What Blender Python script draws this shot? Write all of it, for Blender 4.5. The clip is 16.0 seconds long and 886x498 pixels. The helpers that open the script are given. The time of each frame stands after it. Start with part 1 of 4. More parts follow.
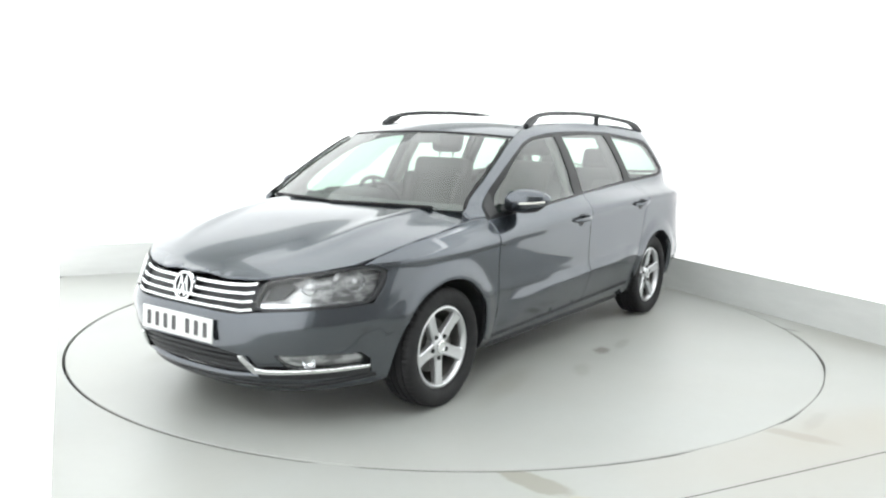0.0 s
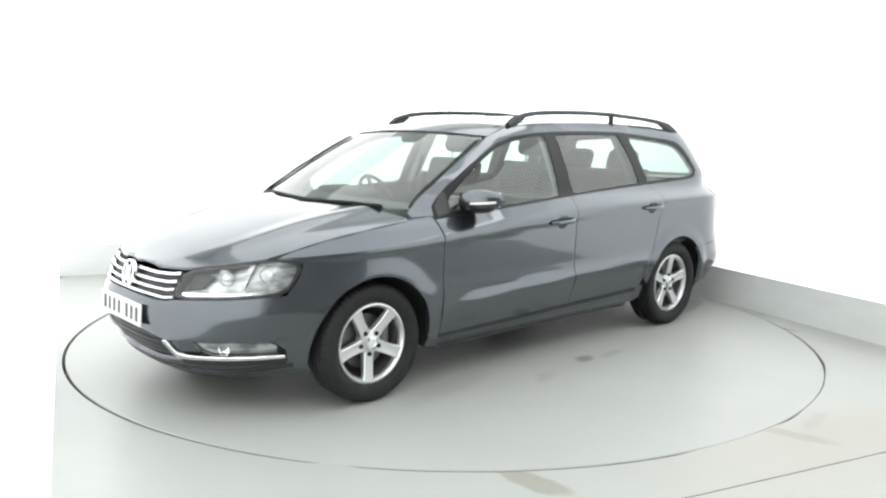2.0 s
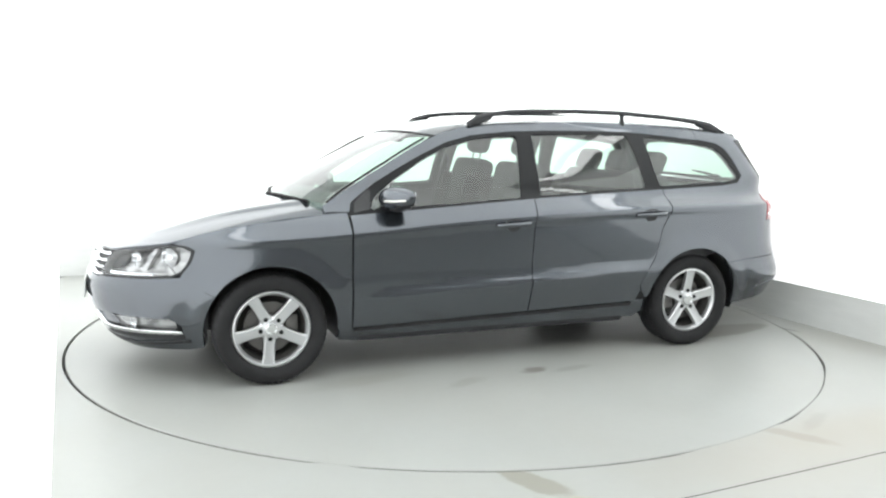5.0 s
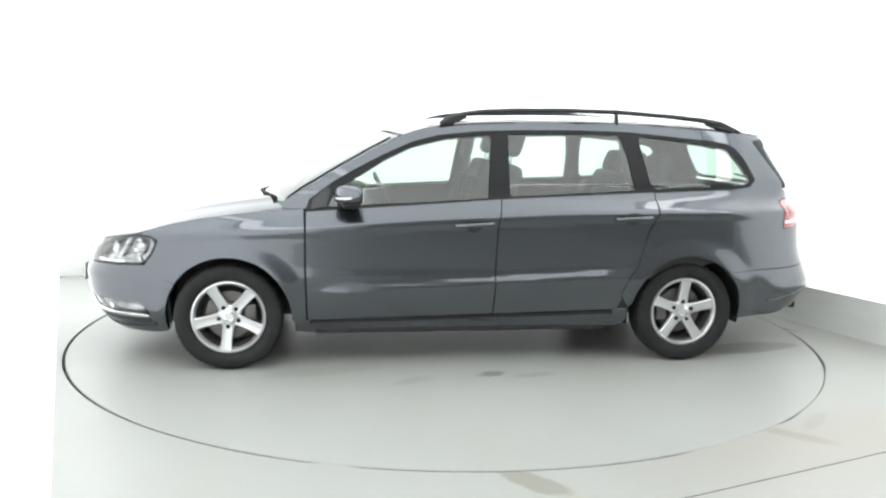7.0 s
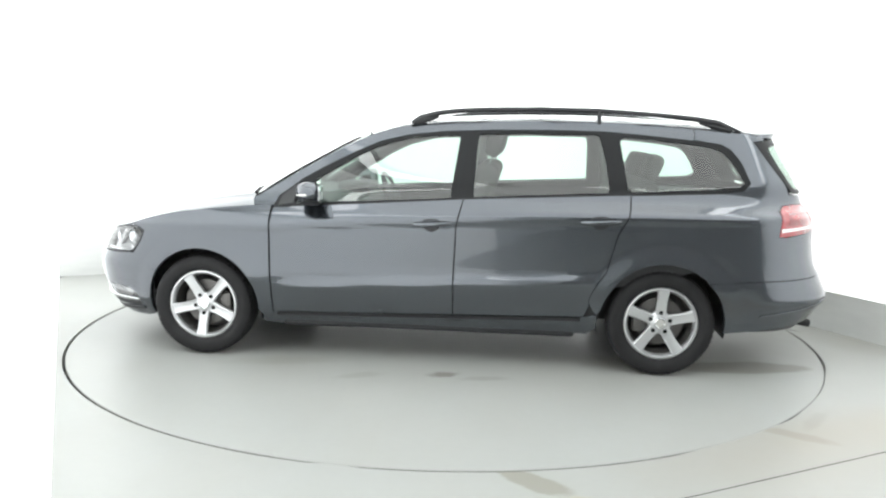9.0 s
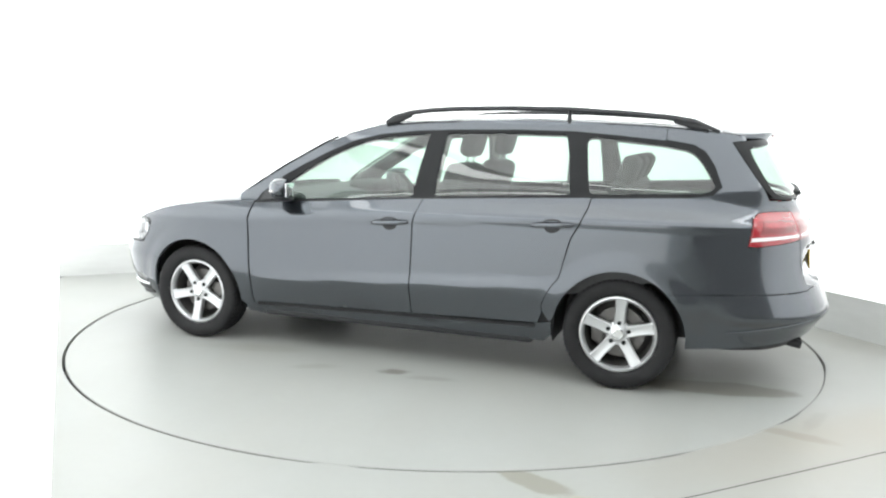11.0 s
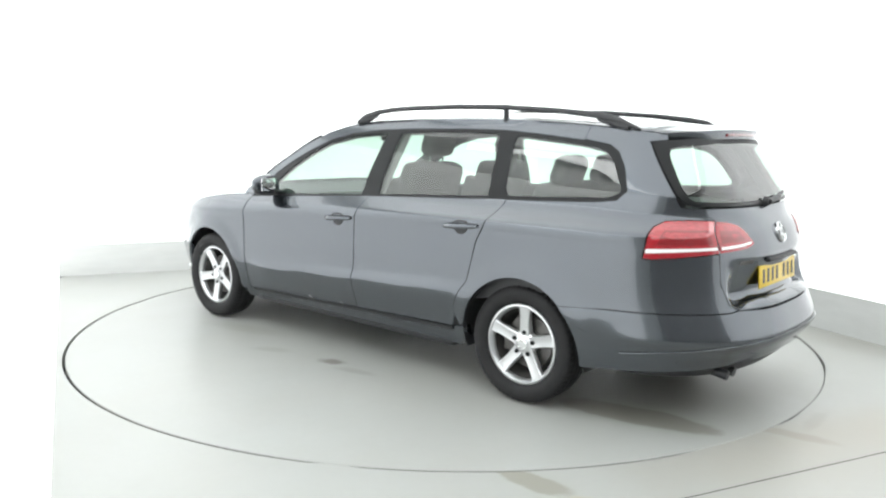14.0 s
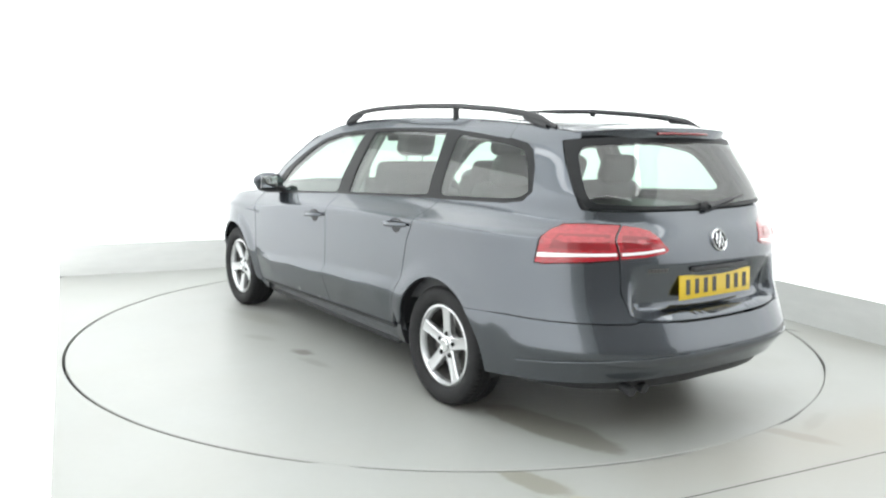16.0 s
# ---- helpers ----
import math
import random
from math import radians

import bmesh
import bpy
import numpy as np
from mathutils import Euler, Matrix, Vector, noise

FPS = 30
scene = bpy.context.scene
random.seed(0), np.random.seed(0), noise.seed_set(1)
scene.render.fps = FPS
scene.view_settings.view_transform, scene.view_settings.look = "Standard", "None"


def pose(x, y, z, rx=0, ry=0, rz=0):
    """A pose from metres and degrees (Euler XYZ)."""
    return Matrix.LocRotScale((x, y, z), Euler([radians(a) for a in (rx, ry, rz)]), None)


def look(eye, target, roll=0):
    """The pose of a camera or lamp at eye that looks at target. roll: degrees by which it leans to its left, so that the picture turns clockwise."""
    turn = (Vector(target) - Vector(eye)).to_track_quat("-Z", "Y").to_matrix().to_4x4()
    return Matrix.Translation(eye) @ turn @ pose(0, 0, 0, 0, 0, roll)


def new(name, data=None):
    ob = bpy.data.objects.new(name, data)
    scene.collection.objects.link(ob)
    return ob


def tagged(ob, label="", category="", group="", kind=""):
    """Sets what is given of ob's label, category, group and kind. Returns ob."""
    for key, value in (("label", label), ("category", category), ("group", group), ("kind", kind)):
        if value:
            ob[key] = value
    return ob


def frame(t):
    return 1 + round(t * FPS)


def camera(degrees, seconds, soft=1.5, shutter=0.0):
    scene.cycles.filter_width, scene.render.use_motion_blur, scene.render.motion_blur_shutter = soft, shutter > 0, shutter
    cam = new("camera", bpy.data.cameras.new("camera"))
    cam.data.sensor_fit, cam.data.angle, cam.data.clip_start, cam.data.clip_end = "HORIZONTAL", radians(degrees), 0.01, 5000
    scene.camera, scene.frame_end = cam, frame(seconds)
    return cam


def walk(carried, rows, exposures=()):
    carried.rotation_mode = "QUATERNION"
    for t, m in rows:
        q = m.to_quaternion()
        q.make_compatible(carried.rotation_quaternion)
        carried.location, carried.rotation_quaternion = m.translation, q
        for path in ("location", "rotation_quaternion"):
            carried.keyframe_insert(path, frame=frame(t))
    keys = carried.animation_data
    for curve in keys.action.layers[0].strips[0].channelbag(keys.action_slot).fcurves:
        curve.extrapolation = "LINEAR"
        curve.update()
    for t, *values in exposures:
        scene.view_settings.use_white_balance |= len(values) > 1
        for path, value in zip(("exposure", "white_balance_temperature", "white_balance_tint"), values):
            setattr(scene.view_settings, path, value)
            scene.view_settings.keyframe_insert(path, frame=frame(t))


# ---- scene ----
# ---- the camera, which stands still in a corner of the booth ----
cam = camera(58.31, 16.0, soft=2.3)
EYE = Vector((0.0, -5.5357, 1.3764))
AIM = EYE + Vector((-0.0042 * 0.989, 0.989, -0.1479)) * 5.0
CAM = look(EYE, AIM, 1.11)
walk(cam, [(0.0, CAM), (16.0, CAM)])

# the turntable's angle, in degrees, second by second
TURN = [(0.0, -125.5), (0.25, -126.35), (0.5, -127.6), (0.75, -129.05), (1.0, -130.7)]
DRIFT = (-0.08, -0.18, -0.26, -0.12, 0.1, 0.3, 0.32, 0.3, 0.22, 0.15, 0.12, 0.14, 0.14, 0.16, 0.06)
TURN += [(float(t), -130.65 + d - 6.907 * (t - 1.0)) for t, d in zip(range(2, 17), DRIFT)]
CAR_X, CAR_Y = 0.021, 0.122
TABLE_R = 2.4546

# ---- the booth: its long walls run 25.6 degrees off the view ----
BETA = radians(25.6)
BOOTH = Matrix.Rotation(BETA, 4, "Z")
LEFT, RIGHT, BACK, FRONT, HIGH = -2.505, 2.52, 2.87, -6.2, 3.5

# ---- light: white walls given a glow of their own, and out of view one large soft box under the ceiling and three narrow strips round it ----
world = bpy.data.worlds.new("booth_world")
scene.world = world
world.use_nodes = True
world.node_tree.nodes["Background"].inputs[0].default_value = (0.9, 0.95, 1.0, 1)
world.node_tree.nodes["Background"].inputs[1].default_value = 0.05
scene.view_settings.exposure = -0.5


def ceiling_lamp(u, v, su, sv, watts):
    data = bpy.data.lights.new("soft_box", "AREA")
    data.shape, data.size, data.size_y, data.energy = "RECTANGLE", su, sv, watts
    data.color = (0.985, 1.0, 1.0)
    ob = new("soft_box", data)
    ob.matrix_world = BOOTH @ pose(u, v, HIGH - 0.09)
    return ob


LAMPS = [(0.0, -1.4, 4.0, 7.6, 180), (2.26, -2.2, 0.28, 4.6, 28), (-2.26, -2.2, 0.28, 4.6, 28), (0.0, -5.4, 4.2, 0.28, 30)]
# each wall's glow is put into its material, tuned for that side's brightness
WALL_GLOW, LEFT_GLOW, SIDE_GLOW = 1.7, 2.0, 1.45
for row in LAMPS:
    ceiling_lamp(*row)


# ---- materials ----
def material(name, color=(0.5, 0.5, 0.5), rough=0.5, metal=0.0, **more):
    m = bpy.data.materials.new(name)
    m.use_nodes = True
    b = m.node_tree.nodes["Principled BSDF"]
    b.inputs["Base Color"].default_value = (*color, 1)
    b.inputs["Roughness"].default_value = rough
    b.inputs["Metallic"].default_value = metal
    for key, value in more.items():
        b.inputs[key.replace("_", " ")].default_value = value
    return m


def node(m, kind, **values):
    n = m.node_tree.nodes.new(kind)
    for key, value in values.items():
        n.inputs[key.replace("_", " ")].default_value = value
    return n


def link(m, a, b):
    m.node_tree.links.new(a, b)


def bsdf(m):
    return m.node_tree.nodes["Principled BSDF"]


def noise_of(m, scale, detail=4.0, rough=0.55, stretch=(1, 1, 1)):
    c = node(m, "ShaderNodeTexCoord")
    p = node(m, "ShaderNodeMapping", Scale=stretch)
    n = node(m, "ShaderNodeTexNoise", Scale=scale, Detail=detail, Roughness=rough)
    link(m, c.outputs["Object"], p.inputs["Vector"])
    link(m, p.outputs[0], n.inputs["Vector"])
    return n.outputs["Fac"]


def ramp(m, fac, stops):
    r = node(m, "ShaderNodeValToRGB")
    e = r.color_ramp.elements
    while len(e) < len(stops):
        e.new(0.5)
    for el, (at, c) in zip(e, stops):
        el.position, el.color = at, (*c, 1) if len(c) == 3 else c
    link(m, fac, r.inputs[0])
    return r.outputs[0]


def grey(v):
    return (v, v, v)


def mix_color(m, fac, a, b, mode="MIX"):
    n = m.node_tree.nodes.new("ShaderNodeMix")
    n.data_type, n.blend_type = "RGBA", mode
    for slot, value in ((0, fac), (6, a), (7, b)):
        if isinstance(value, (int, float)):
            n.inputs[slot].default_value = value
        elif isinstance(value, tuple):
            n.inputs[slot].default_value = (*value, 1)
        else:
            link(m, value, n.inputs[slot])
    return n.outputs[2]


def bump(m, fac, strength, distance):
    b = node(m, "ShaderNodeBump", Strength=strength, Distance=distance)
    link(m, fac, b.inputs["Height"])
    link(m, b.outputs[0], bsdf(m).inputs["Normal"])


def rough_noise(m, lo, hi, scale):
    r = node(m, "ShaderNodeMapRange")
    link(m, noise_of(m, scale), r.inputs[0])
    r.inputs[3].default_value, r.inputs[4].default_value = lo, hi
    link(m, r.outputs[0], bsdf(m).inputs["Roughness"])


def blot(m, at, size, turn=0.0, squash=1.0, soft=0.35, wobble=0.5, scale=6.0):
    """A stain's mask: 1 inside a ragged oval at a place of the floor."""
    c = node(m, "ShaderNodeTexCoord")
    d = node(m, "ShaderNodeTexNoise", Scale=scale, Detail=5.0)
    link(m, c.outputs["Object"], d.inputs["Vector"])
    p = node(m, "ShaderNodeMapping", Location=(-at[0], -at[1], 0))
    link(m, c.outputs["Object"], p.inputs["Vector"])
    o = node(m, "ShaderNodeMapping", Rotation=(0, 0, -turn))
    link(m, p.outputs[0], o.inputs["Vector"])
    q = node(m, "ShaderNodeMapping", Scale=(1 / size, 1 / (size * squash), 0))
    link(m, o.outputs[0], q.inputs["Vector"])
    ln = m.node_tree.nodes.new("ShaderNodeVectorMath")
    ln.operation = "LENGTH"
    link(m, q.outputs[0], ln.inputs[0])
    a = m.node_tree.nodes.new("ShaderNodeMath")
    a.operation = "MULTIPLY_ADD"
    link(m, d.outputs["Fac"], a.inputs[0])
    a.inputs[1].default_value = wobble * 2
    link(m, ln.outputs["Value"], a.inputs[2])
    r = node(m, "ShaderNodeMapRange")
    r.interpolation_type = "SMOOTHSTEP"
    link(m, a.outputs[0], r.inputs[0])
    r.inputs[1].default_value, r.inputs[2].default_value = 1.0 + wobble - soft, 1.0 + wobble + soft
    r.inputs[3].default_value, r.inputs[4].default_value = 1.0, 0.0
    return r.outputs[0]


def times(m, fac, k):
    a = m.node_tree.nodes.new("ShaderNodeMath")
    a.operation = "MULTIPLY"
    link(m, fac, a.inputs[0])
    a.inputs[1].default_value = k
    return a.outputs[0]


FLOOR_A, FLOOR_B = (0.322, 0.336, 0.322), (0.352, 0.365, 0.350)


def painted_floor(name, blots):
    m = material(name, FLOOR_A, 0.3)
    c = ramp(m, noise_of(m, 0.9, 5), [(0.3, FLOOR_A), (0.7, FLOOR_B)])
    c = mix_color(m, times(m, ramp(m, noise_of(m, 22, 6), [(0.4, grey(0.0)), (0.9, grey(1.0))]), 0.10), c, (0.25, 0.25, 0.22))
    c = mix_color(m, times(m, ramp(m, noise_of(m, 1.3, 5, 0.6, (1, 0.5, 1)), [(0.3, grey(0.0)), (0.85, grey(1.0))]), 0.45), c, (0.30, 0.288, 0.255))
    for mask, k, color in blots(m):
        c = mix_color(m, times(m, mask, k), c, color)
    link(m, c, bsdf(m).inputs["Base Color"])
    rough_noise(m, 0.34, 0.44, 1.5)
    return m


M_TABLE = painted_floor("painted_turntable", lambda m: [
    (blot(m, (-0.11, 1.16), 0.075, 0.3, 0.6, 0.5, 0.6, 14), 0.7, (0.085, 0.07, 0.05)),
    (blot(m, (-0.35, 1.20), 0.12, 0.2, 0.3, 0.6, 0.6, 14), 0.3, (0.12, 0.10, 0.08)),
    (blot(m, (-1.86, 0.73), 0.40, 3.3, 0.30, 0.12, 0.3, 6), 0.75, (0.165, 0.16, 0.13)),
    (blot(m, (-1.30, 0.75), 0.45, 3.1, 0.3, 0.6, 0.4, 5), 0.4, (0.17, 0.16, 0.13)),
    (blot(m, (0.35, 1.25), 0.12, 0.4, 0.4, 0.5, 0.6, 10), 0.3, (0.16, 0.145, 0.115)),
    (blot(m, (-2.0, -0.05), 0.55, 1.2, 0.6, 0.7, 0.4, 4), 0.40, (0.20, 0.185, 0.15)),
    (blot(m, (-1.5, -0.9), 0.40, 0.8, 0.4, 0.7, 0.5, 5), 0.25, (0.20, 0.185, 0.15)),
    (blot(m, (0.9, 1.05), 0.30, 0.2, 0.25, 0.6, 0.5, 8), 0.25, (0.19, 0.175, 0.14)),
    (blot(m, (1.6, -0.9), 0.3, 0.4, 0.3, 0.6, 0.6, 6), 0.25, (0.19, 0.175, 0.14))])
M_FLOOR = painted_floor("painted_floor", lambda m: [
    (blot(m, (0.36, -2.54), 0.17, -0.7, 0.40, 0.2, 0.5, 9), 0.75, (0.21, 0.205, 0.165)),
    (blot(m, (0.56, -2.74), 0.10, -0.5, 0.6, 0.3, 0.6, 14), 0.6, (0.36, 0.32, 0.2)),
    (blot(m, (2.05, -1.85), 0.6, 0.5, 0.3, 0.8, 0.5, 5), 0.35, (0.30, 0.265, 0.20)),
    (blot(m, (2.50, 0.06), 0.07, -0.9, 0.25, 0.4, 0.5, 12), 0.8, (0.07, 0.07, 0.06)),
    (blot(m, (1.55, -2.25), 0.75, 0.4, 0.45, 0.8, 0.5, 4), 0.35, (0.29, 0.265, 0.215)),
    (blot(m, (1.82, -1.80), 0.16, 0.9, 0.22, 0.5, 0.6, 9), 0.22, (0.17, 0.155, 0.125)),
    (blot(m, (2.75, -0.25), 0.55, -0.9, 0.35, 0.7, 0.5, 5), 0.30, (0.24, 0.225, 0.19)),
    (blot(m, (1.64, -1.98), 0.18, -0.6, 0.25, 0.4, 0.5, 9), 0.5, (0.22, 0.20, 0.155))])

M_WALL = material("white_wall_paint", (0.86, 0.875, 0.87), 0.6)
link(M_WALL, ramp(M_WALL, noise_of(M_WALL, 0.7, 3), [(0.3, (0.84, 0.86, 0.855)), (0.7, (0.88, 0.89, 0.885))]), bsdf(M_WALL).inputs["Base Color"])
bump(M_WALL, noise_of(M_WALL, 90, 2), 0.04, 0.002)


def lit_panel(name, strength):
    m = material(name, (0.85, 0.86, 0.855), 0.6, Emission_Color=(0.985, 1.0, 1.0, 1), Emission_Strength=strength)
    link(m, ramp(m, noise_of(m, 0.7, 3), [(0.3, (0.82, 0.84, 0.835)), (0.7, (0.86, 0.87, 0.865))]), bsdf(m).inputs["Base Color"])
    return m


M_GLOW = lit_panel("glowing_white_panel", WALL_GLOW)
M_GLOW_LEFT = lit_panel("glowing_left_panel", LEFT_GLOW)
M_GLOW_SIDE = lit_panel("glowing_right_panel", SIDE_GLOW)
M_PLINTH = material("grey_skirting_paint", (0.55, 0.56, 0.55), 0.45)
link(M_PLINTH, ramp(M_PLINTH, noise_of(M_PLINTH, 4, 6, 0.6, (1, 1, 4)), [(0.3, (0.60, 0.61, 0.60)), (0.75, (0.66, 0.67, 0.66))]), bsdf(M_PLINTH).inputs["Base Color"])
# grey of the unseen added front wall, tuned by its reflection in the paint
M_DARK_WALL = material("grey_end_wall", (0.20, 0.205, 0.21), 0.9)
link(M_DARK_WALL, ramp(M_DARK_WALL, noise_of(M_DARK_WALL, 2, 4, 0.6, (6, 6, 0.4)), [(0.3, grey(0.23)), (0.7, grey(0.31))]), bsdf(M_DARK_WALL).inputs["Base Color"])
M_PIT = material("black_gap", (0.012, 0.012, 0.012), 0.9)

M_PAINT = material("metallic_grey_paint", (0.070, 0.078, 0.090), 0.25, 0.9, Specular_IOR_Level=0.2, Specular_Tint=(0.35, 0.36, 0.38, 1.0), Coat_Weight=1.0, Coat_Roughness=0.04, Coat_IOR=1.60)
link(M_PAINT, ramp(M_PAINT, noise_of(M_PAINT, 900, 2), [(0.3, (0.058, 0.066, 0.077)), (0.7, (0.092, 0.103, 0.119))]), bsdf(M_PAINT).inputs["Base Color"])
M_BLACK = material("black_plastic", (0.016, 0.017, 0.019), 0.5)
rough_noise(M_BLACK, 0.4, 0.62, 30)
M_GLOSS = material("black_satin_trim", (0.010, 0.011, 0.012), 0.4, Specular_IOR_Level=0.2)
M_RUBBER = material("tyre_rubber", (0.015, 0.015, 0.016), 0.75, Specular_IOR_Level=0.3)
rough_noise(M_RUBBER, 0.6, 0.85, 25)
M_ALLOY = material("silver_alloy", (0.60, 0.61, 0.62), 0.3, 0.8)
rough_noise(M_ALLOY, 0.24, 0.38, 18)
M_DISC = material("brake_steel", (0.15, 0.145, 0.14), 0.45, 0.8)
rough_noise(M_DISC, 0.38, 0.55, 30)
# rim barrel's dark colour stands in for the shade between the spokes
M_BARREL = material("shaded_barrel", (0.060, 0.058, 0.055), 0.6, 0.3)
rough_noise(M_BARREL, 0.5, 0.75, 30)
M_CHROME = material("chrome", (0.82, 0.83, 0.84), 0.09, 1.0)
M_RED = material("red_lamp_lens", (0.42, 0.012, 0.022), 0.12, Coat_Weight=1.0, Subsurface_Weight=0.0)
link(M_RED, ramp(M_RED, noise_of(M_RED, 40, 2, 0.5, (1, 1, 4)), [(0.35, (0.25, 0.005, 0.012)), (0.65, (0.37, 0.009, 0.018))]), bsdf(M_RED).inputs["Base Color"])
M_RED_DARK = material("dark_red_lens", (0.20, 0.005, 0.010), 0.15, Coat_Weight=0.7)
M_CLEAR = material("clear_lamp_strip", (0.85, 0.85, 0.86), 0.15, Coat_Weight=1.0)
M_REFLECTOR = material("lamp_reflector", (0.40, 0.41, 0.42), 0.30, 0.8)
link(M_REFLECTOR, ramp(M_REFLECTOR, noise_of(M_REFLECTOR, 14, 2, 0.4, (1, 1, 3)), [(0.4, grey(0.22)), (0.62, grey(0.55))]), bsdf(M_REFLECTOR).inputs["Base Color"])
M_AMBER = material("indicator_strip", (0.8, 0.78, 0.74), 0.2, Coat_Weight=1.0)
M_CLOTH = material("dark_seat_cloth", (0.035, 0.036, 0.038), 0.9)
link(M_CLOTH, ramp(M_CLOTH, noise_of(M_CLOTH, 120, 4), [(0.3, grey(0.025)), (0.7, grey(0.055))]), bsdf(M_CLOTH).inputs["Base Color"])
M_TRIM = material("dark_cabin_plastic", (0.03, 0.031, 0.033), 0.6)
rough_noise(M_TRIM, 0.5, 0.7, 40)
M_LINING = material("pale_cabin_lining", (0.30, 0.30, 0.285), 0.9)
rough_noise(M_LINING, 0.85, 0.95, 50)
M_PLATE_W = material("white_plate", (0.56, 0.57, 0.56), 0.35)
rough_noise(M_PLATE_W, 0.22, 0.38, 30)
M_PLATE_Y = material("yellow_plate", (0.66, 0.46, 0.02), 0.3)
rough_noise(M_PLATE_Y, 0.22, 0.38, 30)
M_INK = material("plate_ink", (0.045, 0.045, 0.047), 0.5)
M_MIRROR = material("mirror_glass", (0.85, 0.87, 0.88), 0.02, 1.0)


def pane_material(name, tint, base=0.11):
    m = bpy.data.materials.new(name)
    m.use_nodes = True
    nt = m.node_tree
    nt.nodes.remove(nt.nodes["Principled BSDF"])
    t, g, f = node(m, "ShaderNodeBsdfTransparent"), node(m, "ShaderNodeBsdfGlossy"), node(m, "ShaderNodeLayerWeight", Blend=0.5)
    t.inputs[0].default_value = (*tint, 1)
    g.inputs["Roughness"].default_value = 0.01
    p = nt.nodes.new("ShaderNodeMath")
    p.operation = "POWER"
    link(m, f.outputs["Facing"], p.inputs[0])
    p.inputs[1].default_value = 4.5
    q = nt.nodes.new("ShaderNodeMath")
    q.operation = "MULTIPLY_ADD"
    link(m, p.outputs[0], q.inputs[0])
    q.inputs[1].default_value, q.inputs[2].default_value = 1.0 - base, base
    x = nt.nodes.new("ShaderNodeMixShader")
    link(m, q.outputs[0], x.inputs[0])
    link(m, t.outputs[0], x.inputs[1])
    link(m, g.outputs[0], x.inputs[2])
    link(m, x.outputs[0], nt.nodes["Material Output"].inputs[0])
    return m


M_GLASS = pane_material("green_tinted_glass", (0.63, 0.755, 0.685))
M_LENS = pane_material("clear_lens", (0.93, 0.94, 0.95), 0.05)


# ---- mesh helpers ----
def part(name, data, mat, parent=None, label="", flat=False):
    """Links a bmesh or a mesh as one object under a thing or a part."""
    if isinstance(data, bmesh.types.BMesh):
        me = bpy.data.meshes.new(name)
        data.normal_update()
        data.to_mesh(me)
        data.free()
        if not flat:
            me.polygons.foreach_set("use_smooth", [True] * len(me.polygons))
            me.set_sharp_from_angle(angle=radians(38))
    else:
        me = data
    if not me.materials:
        me.materials.append(mat)
    ob = new(name, me)
    if parent is not None:
        ob.parent = parent
    if label:
        ob["label"] = label
    return ob


def box(bm, size, m, bevel=0.0, seg=2):
    """Adds a box of that size at a pose, with rounded edges."""
    made = bmesh.ops.create_cube(bm, size=1.0, matrix=m @ Matrix.Diagonal((*size, 1)))
    if bevel:
        edges = list({e for v in made["verts"] for e in v.link_edges})
        bmesh.ops.bevel(bm, geom=edges, offset=bevel, segments=seg, affect="EDGES", profile=0.5)
    return bm


def boxed(size, m, bevel=0.0, seg=2):
    return box(bmesh.new(), size, m, bevel, seg)


def lathe(profile, n=64, m=Matrix(), bm=None, close=False):
    """Turns a profile of (radius, along) round the y axis."""
    bm = bm or bmesh.new()
    rings = []
    for k in range(n):
        a = 2 * math.pi * k / n
        rings.append([bm.verts.new(m @ Vector((r * math.cos(a), y, r * math.sin(a)))) for r, y in profile])
    rows = len(profile) - (0 if close else 1)
    for k in range(n):
        p, q = rings[k], rings[(k + 1) % n]
        for j in range(rows):
            j2 = (j + 1) % len(profile)
            bm.faces.new((p[j], p[j2], q[j2], q[j]))
    bmesh.ops.remove_doubles(bm, verts=bm.verts, dist=1e-6)
    bmesh.ops.recalc_face_normals(bm, faces=bm.faces)
    return bm


def tube(path, rx, ry=None, n=10, bm=None):
    """Sweeps an oval along a path of points; rx lies sideways, ry up."""
    bm = bm or bmesh.new()
    pts = [Vector(p) for p in path]
    rings = []
    for i, p in enumerate(pts):
        a, b = pts[max(i - 1, 0)], pts[min(i + 1, len(pts) - 1)]
        d = (b - a).normalized()
        s = d.cross(Vector((0, 0, 1)))
        s = s.normalized() if s.length > 1e-4 else Vector((0, 1, 0))
        up = s.cross(d).normalized()
        r1 = rx[i] if isinstance(rx, (list, tuple)) else rx
        r2 = r1 if ry is None else (ry[i] if isinstance(ry, (list, tuple)) else ry)
        rings.append([bm.verts.new(p + s * (r1 * math.cos(t)) + up * (r2 * math.sin(t))) for t in (2 * math.pi * k / n for k in range(n))])
    for p, q in zip(rings, rings[1:]):
        for k in range(n):
            bm.faces.new((p[k], p[(k + 1) % n], q[(k + 1) % n], q[k]))
    bm.faces.new(rings[0][::-1])
    bm.faces.new(rings[-1])
    bmesh.ops.recalc_face_normals(bm, faces=bm.faces)
    return bm


# ---- the booth ----
def slab(name, mat, u0, u1, v0, v1, z0, z1, label, kind="structure"):
    bm = boxed((u1 - u0, v1 - v0, z1 - z0), BOOTH @ pose((u0 + u1) / 2, (v0 + v1) / 2, (z0 + z1) / 2))
    return tagged(part(name, bm, mat, None, label, flat=True), kind=kind)


